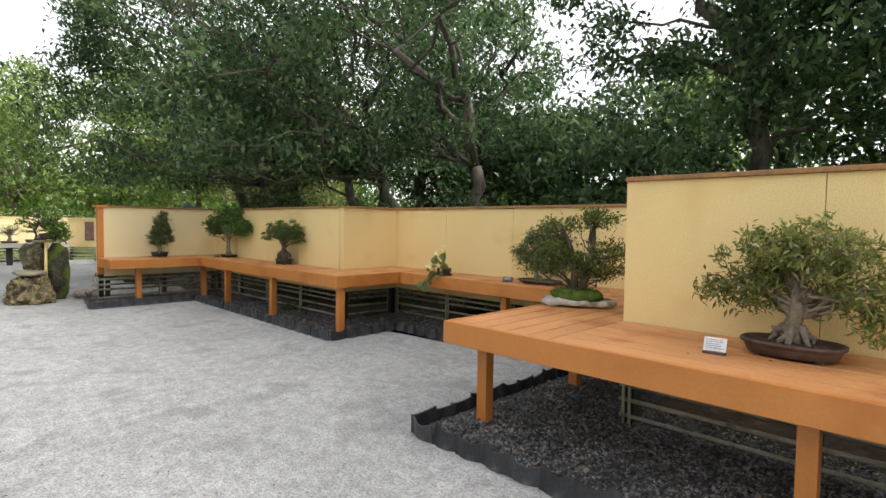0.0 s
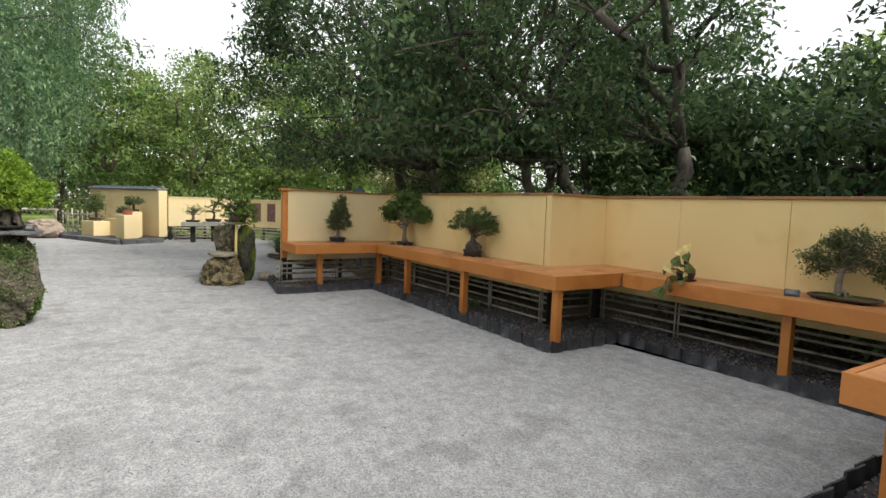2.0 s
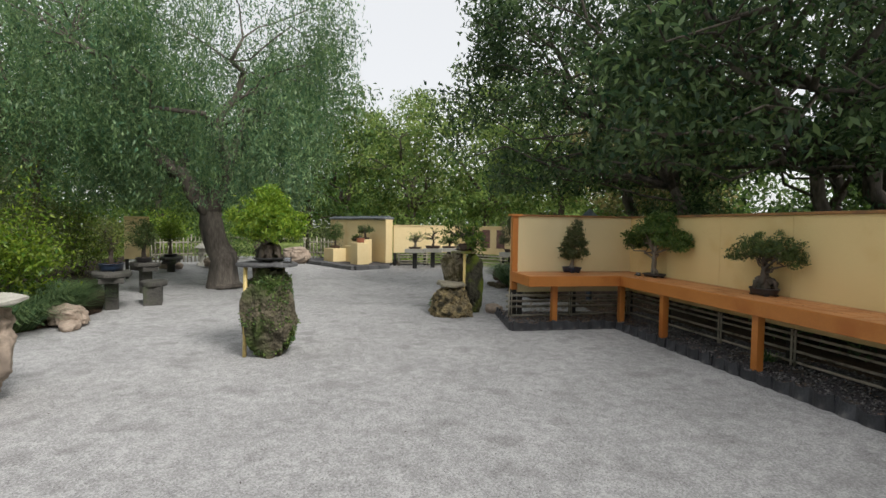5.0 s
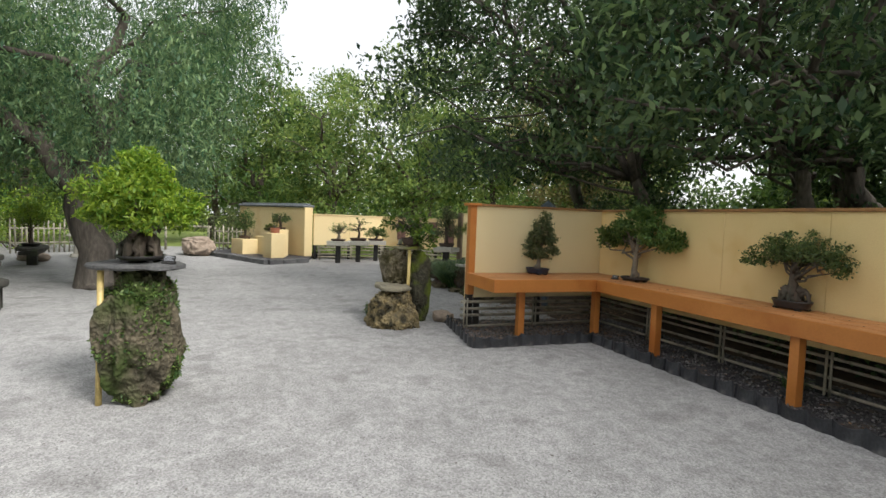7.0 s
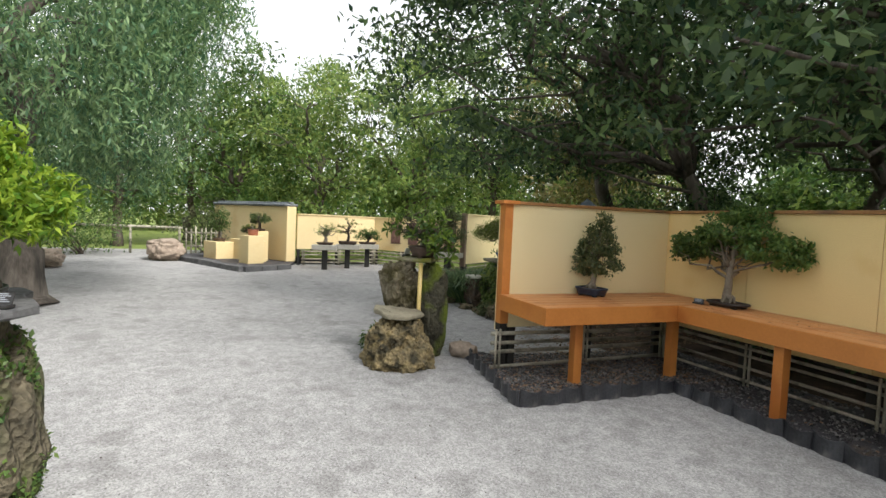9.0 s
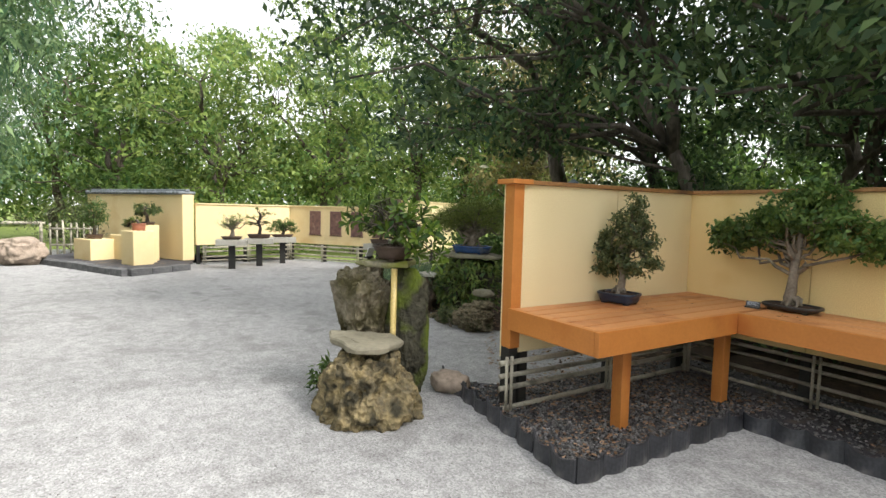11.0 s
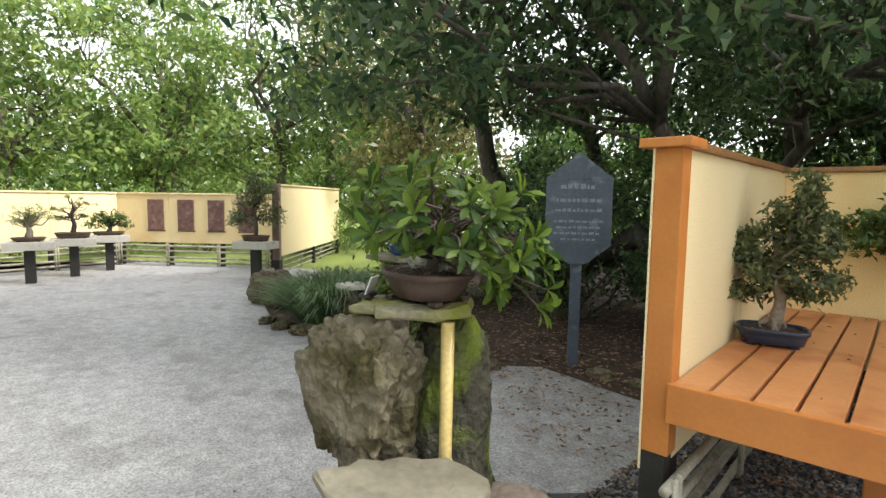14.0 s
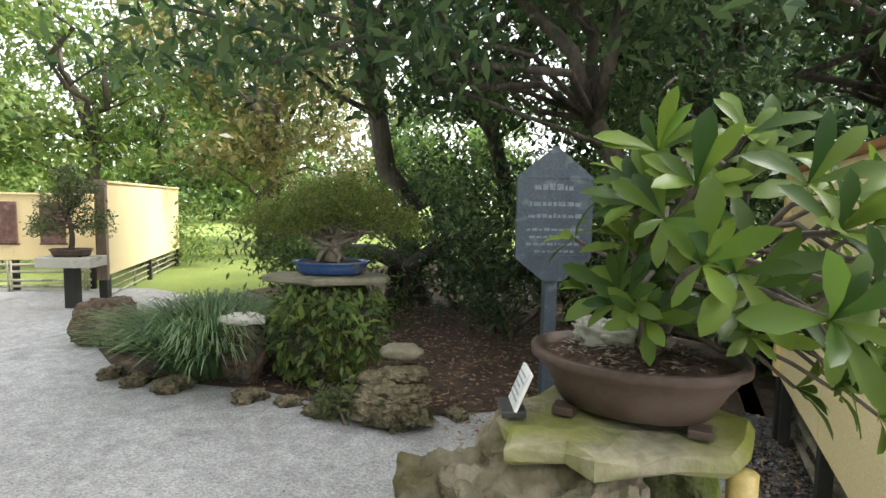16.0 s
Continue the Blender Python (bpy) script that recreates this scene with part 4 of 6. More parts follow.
bonsai(-2.68, 5.34, BENCH, "bushy many-stemmed bonsai grove in a shallow brown tray", (0.26, 0.15, 0.045, M_POT, 3.0),
       [(-0.05, 0, 0), (-0.05, 0, 0.15), (-0.02, 0, 0.28), (0, 0, 0.4), (0, 0, 0.5)], [0.03, 0.026, 0.02, 0.014, 0.008],
       [((-0.16, 0, 0.36), (0.2, 0.16, 0.13)), ((0.16, 0, 0.38), (0.2, 0.16, 0.14)), ((0, 0, 0.50), (0.2, 0.15, 0.09)), ((-0.26, 0, 0.24), (0.1, 0.1, 0.07)), ((0.3, 0, 0.22), (0.1, 0.1, 0.08))],
       L_GREYGREEN, 0.034, 0.014, 5200, 12, M_BARKPALE, roots=7, moss=True, twigs=50)
card_stand(-3.02, 5.18, BENCH, 25, "dark engraved name plate tilted on a small stand", 0.12, 0.05, M_POTBLACK, M_POTBLACK)

# trailing flowering plant over the bench edge
t = thing("potted_plant", -4.05, 5.16, BENCH, "trailing green plant with cream flowers in a small dark pot", "plant")
t.scale = (1.35, 1.35, 1.35)
pot_parts(t, 0.07, 0.07, 0.07, M_POTBLACK, 2.0)
r2 = np.random.default_rng(21)
PADS = [(0.03, -0.04, 0.27, 0.07), (-0.01, -0.07, 0.22, 0.075), (-0.05, -0.12, 0.09, 0.115), (0.06, -0.12, 0.08, 0.085), (0.02, -0.08, 0.13, 0.1), (0.09, -0.1, 0.11, 0.09), (-0.1, -0.1, 0.07, 0.09), (0.0, -0.17, 0.0, 0.11), (0.08, -0.15, 0.02, 0.09), (0.0, -0.12, 0.16, 0.09), (-0.07, -0.22, -0.09, 0.13), (0.04, -0.05, 0.18, 0.08), (-0.01, -0.2, -0.05, 0.08)]
for k, (px, py, pz, s) in enumerate(PADS):
    child("stem", tubes_mesh("stem", [(bent(r2, (0, 0, 0.05), (px, py, pz), 6, 0.06, 0.15), np.linspace(0.006, 0.004, 6))], M_BARK, 6), t)
    bm = bmesh.new()
    n = 14
    c = bm.verts.new((0, 0, 0))
    ring = [bm.verts.new((s * 0.45 * math.cos(2 * math.pi * i / n) * (1 - 0.25 * math.cos(2 * math.pi * i / n)), s * 0.5 * math.sin(2 * math.pi * i / n), 0.02 * math.sin(4 * math.pi * i / n))) for i in range(n)]
    for i in range(n):
        bm.faces.new((c, ring[i], ring[(i + 1) % n]))
    bmesh.ops.transform(bm, verts=bm.verts, matrix=pose(px, py, pz, 55 + 20 * math.sin(k * 3), 15 * math.cos(k * 2), 40 * k))
    part("flower" if k < 4 else "leaf", bm, L_CREAM if k < 4 else L_BONSAI, t)

bonsai(-6.9, 4.42, BENCH, "domed dark-leaved bonsai with flared trunk in a black oval pot", (0.17, 0.12, 0.085, M_POTBLACK, 2.0),
       [(0, 0, 0), (0, 0, 0.08), (0.0, 0, 0.16), (-0.01, 0, 0.24), (0, 0, 0.36)], [0.07, 0.05, 0.034, 0.025, 0.012],
       [((-0.14, 0, 0.36), (0.15, 0.16, 0.08)), ((0.15, 0, 0.36), (0.16, 0.17, 0.08)), ((0.25, 0, 0.27), (0.09, 0.12, 0.05)), ((-0.24, 0, 0.28), (0.08, 0.12, 0.05)), ((0, 0, 0.43), (0.18, 0.17, 0.08)), ((0, 0.05, 0.34), (0.2, 0.18, 0.06))],
       L_BONSAI, 0.03, 0.016, 6500, 13, M_BARK, roots=9, grow=1.5, rise=1.2)
bonsai(-8.97, 4.42, BENCH, "broad umbrella bonsai with pale multiple trunks in a low black tray", (0.19, 0.12, 0.05, M_POTBLACK, 3.0),
       [(-0.02, 0, 0), (-0.01, 0, 0.12), (0.0, 0, 0.24), (0.02, 0, 0.34), (0.03, 0, 0.5)], [0.042, 0.034, 0.03, 0.024, 0.012],
       [((-0.26, 0, 0.40), (0.22, 0.2, 0.09)), ((0.26, 0, 0.42), (0.22, 0.2, 0.1)), ((0.0, 0, 0.52), (0.26, 0.22, 0.12)), ((0.1, 0, 0.62), (0.16, 0.15, 0.07)), ((-0.36, 0, 0.33), (0.1, 0.12, 0.06)), ((0.4, 0, 0.33), (0.1, 0.12, 0.05))],
       L_MID, 0.055, 0.026, 5600, 14, M_BARKPALE, roots=6, grow=1.35, rise=1.3)
card_stand(-9.18, 4.28, BENCH, 10, "small dark engraved name plate on the bench", 0.10, 0.04, M_POTBLACK, M_POTBLACK)
bonsai(-9.77, 3.48, BENCH, "tall loosely cone-shaped bonsai in a dark blue glazed pot", (0.15, 0.11, 0.085, M_POTNAVY, 4.0),
       [(0, 0, 0), (0.03, 0, 0.14), (-0.03, 0, 0.28), (0.05, 0, 0.44), (0.08, 0, 0.64)], [0.032, 0.026, 0.02, 0.014, 0.007],
       [((-0.16, 0, 0.22), (0.14, 0.14, 0.09)), ((0.12, 0, 0.24), (0.16, 0.15, 0.10)), ((-0.08, 0, 0.38), (0.14, 0.13, 0.10)), ((0.12, 0, 0.42), (0.14, 0.13, 0.1)), ((0.05, 0, 0.55), (0.12, 0.11, 0.08)), ((0.1, 0, 0.66), (0.07, 0.07, 0.06))],
       L_GREYGREEN, 0.042, 0.018, 4600, 15, M_BARKPALE, roots=5, turn=12, grow=0.95, rise=1.05)

# ---------------------------------------------------------------- standing stone with a bright bonsai
stone = thing("standing_stone", -8.05, -0.93, 0, "tall mossy pitted limestone pillar carrying a flat stone", "rock")
bm = rock_bm((0.30, 0.27, 1.0), 2, 0.2, 6, crag=0.085, taper=-0.1, crag_freq=3.6)
pm = np.array([v.co[:] for v in bm.verts])
part("pillar", bm, M_LIME, stone, "", True)
bm = slab_bm(0.36, 0.30, 0.045, 5, 20, 0.14)
bmesh.ops.translate(bm, verts=bm.verts, vec=(-0.02, -0.02, 0.985))
part("top_slab", bm, M_EDGESTONE, stone, "thin dark grey stone slab")
child("cane", cane((0.15, -0.24, 0.0), (0.14, -0.23, 0.985), 0.022, M_CANE), stone, None, "yellow bamboo prop")
r2 = np.random.default_rng(31)
pm = pm[r2.integers(0, len(pm), 5200)] * 1.01 + r2.normal(0, 0.008, (5200, 3))
pm = pm[(np.array([noise.noise(Vector(v) * 3.1) for v in pm]) + 0.6 * pm[:, 1] - 0.35 * np.abs(pm[:, 2] - 0.35) > -0.17) & (pm[:, 2] > 0.03) & (pm[:, 2] < 0.9)]
child("moss", quads_mesh("moss", leaf_quads(r2, pm, 0.034, 0.02, -0.2, np.array([0, 0, 0.4])), 4, L_MID), stone, None, "creeping green moss and fern")
bonsai(-8.05, -0.93, 1.032, "bright yellow-green leafy bonsai on a mossy root mound", (0.21, 0.16, 0.05, M_POTBLACK, 2.0),
       [(0, 0, 0), (0.02, 0, 0.10), (0.0, 0, 0.2), (-0.02, 0, 0.36), (0, 0, 0.6)], [0.09, 0.06, 0.045, 0.03, 0.01],
       [((-0.28, 0, 0.36), (0.24, 0.24, 0.12)), ((0.28, 0, 0.34), (0.24, 0.24, 0.12)), ((0, -0.25, 0.38), (0.24, 0.22, 0.13)), ((0, 0.25, 0.36), (0.26, 0.22, 0.13)), ((-0.06, 0, 0.58), (0.28, 0.28, 0.14)), ((0, 0, 0.74), (0.16, 0.16, 0.09)), ((0.1, -0.05, 0.48), (0.34, 0.3, 0.12))],
       L_BRIGHT, 0.055, 0.018, 13500, 16, M_BARK, roots=18, moss=True, twigs=90, grow=0.88, rise=0.95)
card_stand(-7.86, -0.72, 1.03, 70, "small black name plate on the slab", 0.09, 0.05, M_POTBLACK, M_POTBLACK)

# ---------------------------------------------------------------- rock group beside the path
low = thing("low_rock", -10.42, 1.66, 0, "craggy ochre limestone boulder with a flat stone on top", "rock")
bm = rock_bm((0.36, 0.32, 0.68), 9, 0.24, 6, crag=0.15, taper=-0.3, crag_freq=5.0)
bmesh.ops.translate(bm, verts=bm.verts, vec=(0, 0, -0.19))
part("boulder", bm, M_LIMEYEL, low, "", True)
bm = slab_bm(0.26, 0.2, 0.05, 11, 20, 0.13)
bmesh.ops.transform(bm, verts=bm.verts, matrix=pose(0, -0.02, 0.475, 2, 2, 30))
part("top_slab", bm, M_SLAB, low, "flat grey stone")
up = thing("upright_rock", -10.78, 1.86, 0, "upright grey weathered rock on a mossy dark column", "rock")
bm = rock_bm((0.225, 0.17, 0.62), 6, 0.24, 6, crag=0.085, taper=0.24, crag_freq=6.0)
bmesh.ops.translate(bm, verts=bm.verts, vec=(-0.02, -0.09, 0.40))
part("grey_rock", bm, M_GREYROCK, up, "grey furrowed rock", True)
bm = rock_bm((0.17, 0.17, 1.0), 3, 0.16, 6, crag=0.06)
bmesh.ops.translate(bm, verts=bm.verts, vec=(0.14, 0.22, 0.0))
part("mossy_column", bm, M_MOSSROCK, up, "dark moss covered rock", True)
bm = rock_bm((0.2, 0.18, 0.55), 13, 0.16, 5, crag=0.06)
bmesh.ops.translate(bm, verts=bm.verts, vec=(-0.02, 0.04, 0.0))
part("base_rock", bm, M_MOSSROCK, up, "dark base rock", True)
bm = slab_bm(0.225, 0.185, 0.04, 17, 20, 0.13)
bmesh.ops.transform(bm, verts=bm.verts, matrix=pose(0.09, 0.09, 1.003, 1, -2, 40))
part("top_slab", bm, M_MOSSSLAB, up, "thin slab patched with yellow moss")
child("cane", cane((0.3, 0.02, 0.0), (0.3, 0.03, 1.0), 0.024, M_CANE), up, None, "yellow bamboo prop")

t = thing("bonsai_tree", -10.66, 1.97, 1.045, "broad-leaved bonsai with large whorled leaves in a brown oval bowl", "bonsai", "bonsai trees", 0)
pot_parts(t, 0.19, 0.15, 0.115, M_POT, 2.0, heap=0.025, flare=0.72, label="round-sided brown clay bowl")
r2 = np.random.default_rng(41)
bm = rock_bm((0.085, 0.03, 0.085), 8, 0.4, 5, crag=0.22)
bmesh.ops.translate(bm, verts=bm.verts, vec=(-0.03, 0.03, 0.10))
part("white_stone", bm, M_WHITE, t, "white driftwood piece", True)
tips = np.concatenate([crown_centres(r2, (0.13, -0.07, 0.32), (0.28, 0.33, 0.17), 72, 0.5, 0.17), crown_centres(r2, (0.37, 0.07, 0.12), (0.13, 0.14, 0.12), 12, 0.4)])
trunk = np.array([(0.02, 0, 0.08), (0.03, 0.01, 0.16), (0.01, 0.02, 0.24), (0.05, 0.02, 0.36)])
lines = [(trunk, np.array([0.03, 0.026, 0.02, 0.012]))]
sp = np.concatenate([bent(r2, trunk[1], trunk[3], 6, 0.02)])
lines += limbs_to(r2, sp, np.full(len(sp), 0.009), tips, 0.0035, 0.8)
child("trunk", tubes_mesh("trunk", lines, M_BARK, 8, 0.05, 8), t)
verts, faces = [], []
for tip in tips:
    ax = Vector((tip[0] - 0.08, tip[1] - 0.05, 0.1 + 0.55 * (tip[2] - 0.2))).normalized()
    rot = ax.to_track_quat("Z", "Y").to_matrix()
    nl = int(r2.integers(7, 11))
    for k in range(nl):
        a = 2.4 * k + r2.random()
        ll = r2.uniform(0.055, 0.1)
        wdt = ll * r2.uniform(0.27, 0.34)
        open_ = r2.uniform(0.35, 1.15)
        base = len(verts)
        prof = ((0.0, 0.08), (0.35, 0.5), (0.66, 0.95), (0.88, 0.66), (1.0, 0.04))
        for s, w in prof:
            curl = open_ + 0.35 * s
            rx_, rz_ = math.sin(curl) * ll * s, math.cos(curl) * ll * s
            for side, lift in ((-1, 0.12), (0, 0.0), (1, 0.12)):
                loc = Vector((rx_ - math.cos(curl) * lift * wdt * w, side * wdt * 0.5 * w, rz_ + math.sin(curl) * lift * wdt * w))
                loc = Matrix.Rotation(a, 3, "Z") @ loc
                verts.append(tuple(Vector(tip) + rot @ loc))
        for i in range(4):
            for j in range(2):
                o = base + i * 3 + j
                faces.append((o, o + 1, o + 4, o + 3))
child("foliage", mesh_of("foliage", verts, faces, L_BROAD, True), t)
a, rr_ = r2.uniform(0, 2 * np.pi, 260), np.sqrt(r2.random(260))
p = np.column_stack([0.155 * rr_ * np.cos(a), 0.118 * rr_ * np.sin(a), 0.104 + 0.024 * (1 - rr_ ** 2)])
q = leaf_quads(r2, p, 0.024, 0.008)
q[:, :, 2] = p[:, None, 2] + 0.004 + 0.3 * (q[:, :, 2] - p[:, None, 2])
child("bark_mulch", quads_mesh("bark_mulch", q, 4, M_BARKPALE), t, None, "pale bark chips on the soil")
rock("fieldstone", -10.52, 2.42, (0.16, 0.12, 0.17), M_PINKROCK, 5, "pale beige fieldstone lying by the edging", 20, sub=4)
card_stand(-10.865, 1.85, 1.047, -65, "small white name card on a black stand beside the bowl", 0.075, 0.075, M_CARD, M_POTBLACK)

# ---------------------------------------------------------------- planted corner with the sign
sign = thing("garden_sign", -11.40, 4.58, 0, "blue-grey painted sign board with worn pale lettering on a post", "sign", turn=32)
part("post", box_bm(-0.045, 0.012, -0.03, 0.045, 0.09, 1.25, 0.004), M_SLATE, sign)
bm = bmesh.new()
prof = [(-0.07, 0.90), (0.07, 0.90), (0.27, 1.06), (0.27, 1.62), (0.0, 1.83), (-0.27, 1.62), (-0.27, 1.06)]
f = bm.faces.new([bm.verts.new((x, -0.02, z)) for x, z in prof])
ex = bmesh.ops.extrude_face_region(bm, geom=[f])
bmesh.ops.translate(bm, verts=[v for v in ex["geom"] if isinstance(v, bmesh.types.BMVert)], vec=(0, 0.032, 0))
bmesh.ops.recalc_face_normals(bm, faces=bm.faces[:])
board = part("board", bm, M_SLATE, sign)
for z0, z1, x0, x1 in ((1.07, 1.075, -0.24, 0.24), (1.61, 1.615, -0.24, 0.24)):
    part("moulding", box_bm(x0, -0.026, z0, x1, -0.021, z1 + 0.008, 0.001), M_SLATE, board)
r2 = np.random.default_rng(9)
for z, h, w in ((1.53, 0.045, 0.30), (1.42, 0.032, 0.36), (1.34, 0.03, 0.38), (1.25, 0.022, 0.4), (1.20, 0.022, 0.36), (1.15, 0.022, 0.40), (1.10, 0.02, 0.28)):
    x = -w / 2
    while x < w / 2 - 0.02:
        k = r2.uniform(0.015, 0.05)
        part("letter_bar", box_bm(x, -0.0245, z, min(x + k, w / 2), -0.0205, z + h * r2.uniform(0.6, 1), 0), M_LETTER, board)
        x += k + 0.012

table = thing("stone_table", -13.15, 4.42, 0, "stone slab on a rock pedestal overgrown with vines", "table", turn=25)
part("pedestal", rock_bm((0.34, 0.30, 0.80), 21, 0.18, 5, crag=0.06), M_MOSSROCK, table, "", True)
bm = slab_bm(0.50, 0.30, 0.055, 23, 18, 0.1)
bmesh.ops.translate(bm, verts=bm.verts, vec=(0, 0, 0.785))
part("top_slab", bm, M_SLAB, table, "thick grey slab")
r2 = np.random.default_rng(51)
pm = r2.normal(0, 1, (2100, 3))
pm /= np.linalg.norm(pm, axis=1)[:, None]
pm = pm * [0.42, 0.38, 0.44] * r2.uniform(0.75, 1.22, (2100, 1)) + [0.0, -0.06, 0.38]
pm = pm[(pm[:, 1] < 0.15) & (pm[:, 2] > 0.03) & (pm[:, 2] < 0.77)]
pm = pm[np.array([noise.noise(Vector(v) * 4.5) for v in pm]) > -0.2]
child("vine", quads_mesh("vine", leaf_quads(r2, pm, 0.11, 0.04, 0.8, np.array([0, 0, 0.5])), 4, L_LIGHT), table, None, "hanging green vine")
bonsai(-13.15, 4.42, 0.842, "spreading feathery bonsai in a shallow blue glazed oval pot", (0.30, 0.2, 0.11, M_POTBLUE, 2.2),
       [(0, 0, 0), (0.02, 0, 0.07), (0.03, 0, 0.14), (0.02, 0, 0.22), (0, 0, 0.34)], [0.07, 0.055, 0.045, 0.03, 0.012],
       [((-0.4, 0, 0.30), (0.26, 0.24, 0.12)), ((0.36, 0, 0.30), (0.28, 0.24, 0.12)), ((0, 0, 0.44), (0.4, 0.3, 0.15)), ((-0.15, -0.1, 0.36), (0.3, 0.26, 0.14)), ((0.2, 0, 0.5), (0.24, 0.22, 0.1))],
       L_FEATHER, 0.05, 0.009, 15000, 17, M_BARKPALE, roots=4, turn=25, twigs=80, grow=1.2, rise=1.1)

stump = thing("stump_seat", -13.68, 4.0, 0, "short rough stone stump with a pale flat cap", "rock")
part("stump", rock_bm((0.17, 0.16, 0.50), 25, 0.22, 5, crag=0.1, taper=0.12), M_BROWNROCK, stump, "", True)
bm = slab_bm(0.18, 0.15, 0.05, 27, 16, 0.12)
bmesh.ops.translate(bm, verts=bm.verts, vec=(0, 0, 0.475))
part("cap_stone", bm, M_CONCRETE, stump, "pale flat stone")

cairn = thing("stacked_stones", -12.25, 3.86, 0, "small pile of rough mossy limestones", "rock")
part("stone", rock_bm((0.26, 0.2, 0.26), 33, 0.3, 6, crag=0.18), M_CORAL, cairn, "", True)
for k, (x, y, z, s) in enumerate(((-0.14, 0.1, 0.2, 0.17), (0.02, 0.12, 0.28, 0.15), (-0.02, 0.14, 0.42, 0.14))):
    bm = rock_bm((s, s * 0.75, s * 0.7), 35 + k, 0.18, 4, crag=0.08)
    bmesh.ops.translate(bm, verts=bm.verts, vec=(x, y, z - 0.02))
    part("stone", bm, M_CORAL if k < 2 else M_SLAB, cairn, "", True)
for k, (x, y, s) in enumerate(((-12.75, 3.72, 0.12), (-13.05, 3.78, 0.1), (-13.35, 3.72, 0.13), (-14.0, 3.62, 0.16), (-14.35, 3.58, 0.13), (-14.7, 3.6, 0.12), (-11.9, 4.1, 0.1), (-11.1, 4.5, 0.12), (-10.8, 4.55, 0.09))):
    rock("edging_stone", x, y, (s * 0.9, s * 0.62, s * 0.75), M_CORAL, 50 + k, "low rough brown stone along the planting bed", 25 * k, group="bed edging stones", sub=4, amp=0.34, crag=0.16, freq=2.4)
rock("boulder", -15.75, 4.25, (0.27, 0.26, 0.46), M_BROWNROCK, 61, "brown-grey boulder beside the grass clump", 30)
rock("boulder", -15.35, 4.15, (0.19, 0.2, 0.42), M_BROWNROCK, 62, "narrow grey boulder beside the grass clump", 80)


def grass_clump(x, y, r, h, count, seed, label):
    rng = np.random.default_rng(seed)
    t = thing("grass_clump", x, y, 0, label, "plant", "grass clumps")
    a = rng.random(count) * 2 * np.pi
    rr = r * 0.45 * np.sqrt(rng.random(count))
    base = np.stack([rr * np.cos(a), rr * np.sin(a), np.zeros(count)], 1)
    out = np.stack([np.cos(a + rng.normal(0, 0.5, count)), np.sin(a + rng.normal(0, 0.5, count)), np.zeros(count)], 1)
    hh, reach = h * rng.uniform(0.6, 1.1, count), r * rng.uniform(0.3, 1.1, count)
    side = np.cross(out, [0, 0, 1])
    s = np.linspace(0, 1, 5)
    verts = np.zeros((count, 4, 4, 3))
    for k in range(4):
        for j, u in enumerate((s[k], s[k + 1])):
            p = base + out * (reach * u)[:, None] + np.array([0, 0, 1]) * (hh * (1.9 * u - 1.25 * u * u))[:, None]
            w = 0.0105 * (1 - u * 0.85)
            if j == 0:
                verts[:, k, 0], verts[:, k, 1] = p - side * w, p + side * w
            else:
                verts[:, k, 2], verts[:, k, 3] = p + side * w, p - side * w
    child("foliage", quads_mesh("foliage", verts.reshape(-1, 4, 3), 4, L_GRASS), t)
    return t


grass_clump(-14.15, 4.1, 0.72, 0.72, 1700, 71, "arching dark green strappy grass clump")
grass_clump(-14.75, 4.75, 0.7, 0.55, 900, 72, "arching dark green strappy grass clump behind the boulder")
grass_clump(-6.9, 4.5, 0.16, 0.16, 60, 73, "small green tuft growing in the dark stone")
grass_clump(-9.75, -4.45, 0.7, 0.5, 900, 74, "dark green strappy border grass")
grass_clump(-10.9, -4.6, 0.8, 0.55, 1100, 75, "dark green strappy border grass")
grass_clump(-12.2, -5.0, 0.8, 0.5, 900, 76, "dark green strappy border grass")

# ---------------------------------------------------------------- free-standing panel and far walls
panel = wall_run("wall_7", (-17.75, 5.62), (-20.4, 8.9), 0.36, "free-standing pale yellow garden panel with a weathered beam end", face=M_CREAM, top=1.62, side=1, seam=2.2, cap=M_CREAM)
part("end_beam", box_bm(-0.1, -0.01, 0.30, 0.0, 0.12, 1.66, 0.005), M_BROWNWOOD, panel, "weathered grey end beam")
part("post", box_bm(-0.09, 0.0, -0.02, -0.01, 0.1, 0.298, 0.004), M_DARKPOST, panel)
bamboo_rails((-20.4, 8.9), (-17.75, 5.62), "weathered bamboo rails under the panel", heights=(0.06, 0.16, 0.26, 0.34))
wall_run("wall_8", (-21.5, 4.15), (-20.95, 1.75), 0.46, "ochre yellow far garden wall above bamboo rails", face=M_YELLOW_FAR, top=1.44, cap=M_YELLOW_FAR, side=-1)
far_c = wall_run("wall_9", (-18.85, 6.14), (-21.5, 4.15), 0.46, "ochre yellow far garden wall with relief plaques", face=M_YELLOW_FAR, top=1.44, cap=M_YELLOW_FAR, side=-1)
for k in range(4):
    x = 2.48 - 0.64 * k
    part("plaque", box_bm(x - 0.17, 0.003, 0.72, x + 0.17, 0.035, 1.34, 0.01), M_BRONZE, far_c, "brown relief plaque")
    part("plaque_frame", box_bm(x - 0.19, 0.002, 0.69, x + 0.19, 0.02, 0.715, 0.004), M_BRONZE, far_c)
bamboo_rails((-20.9, 1.85), (-21.4, 4.1), "weathered bamboo rails under the far wall", heights=(0.08, 0.17, 0.30, 0.40), r=0.022, top=0.46)
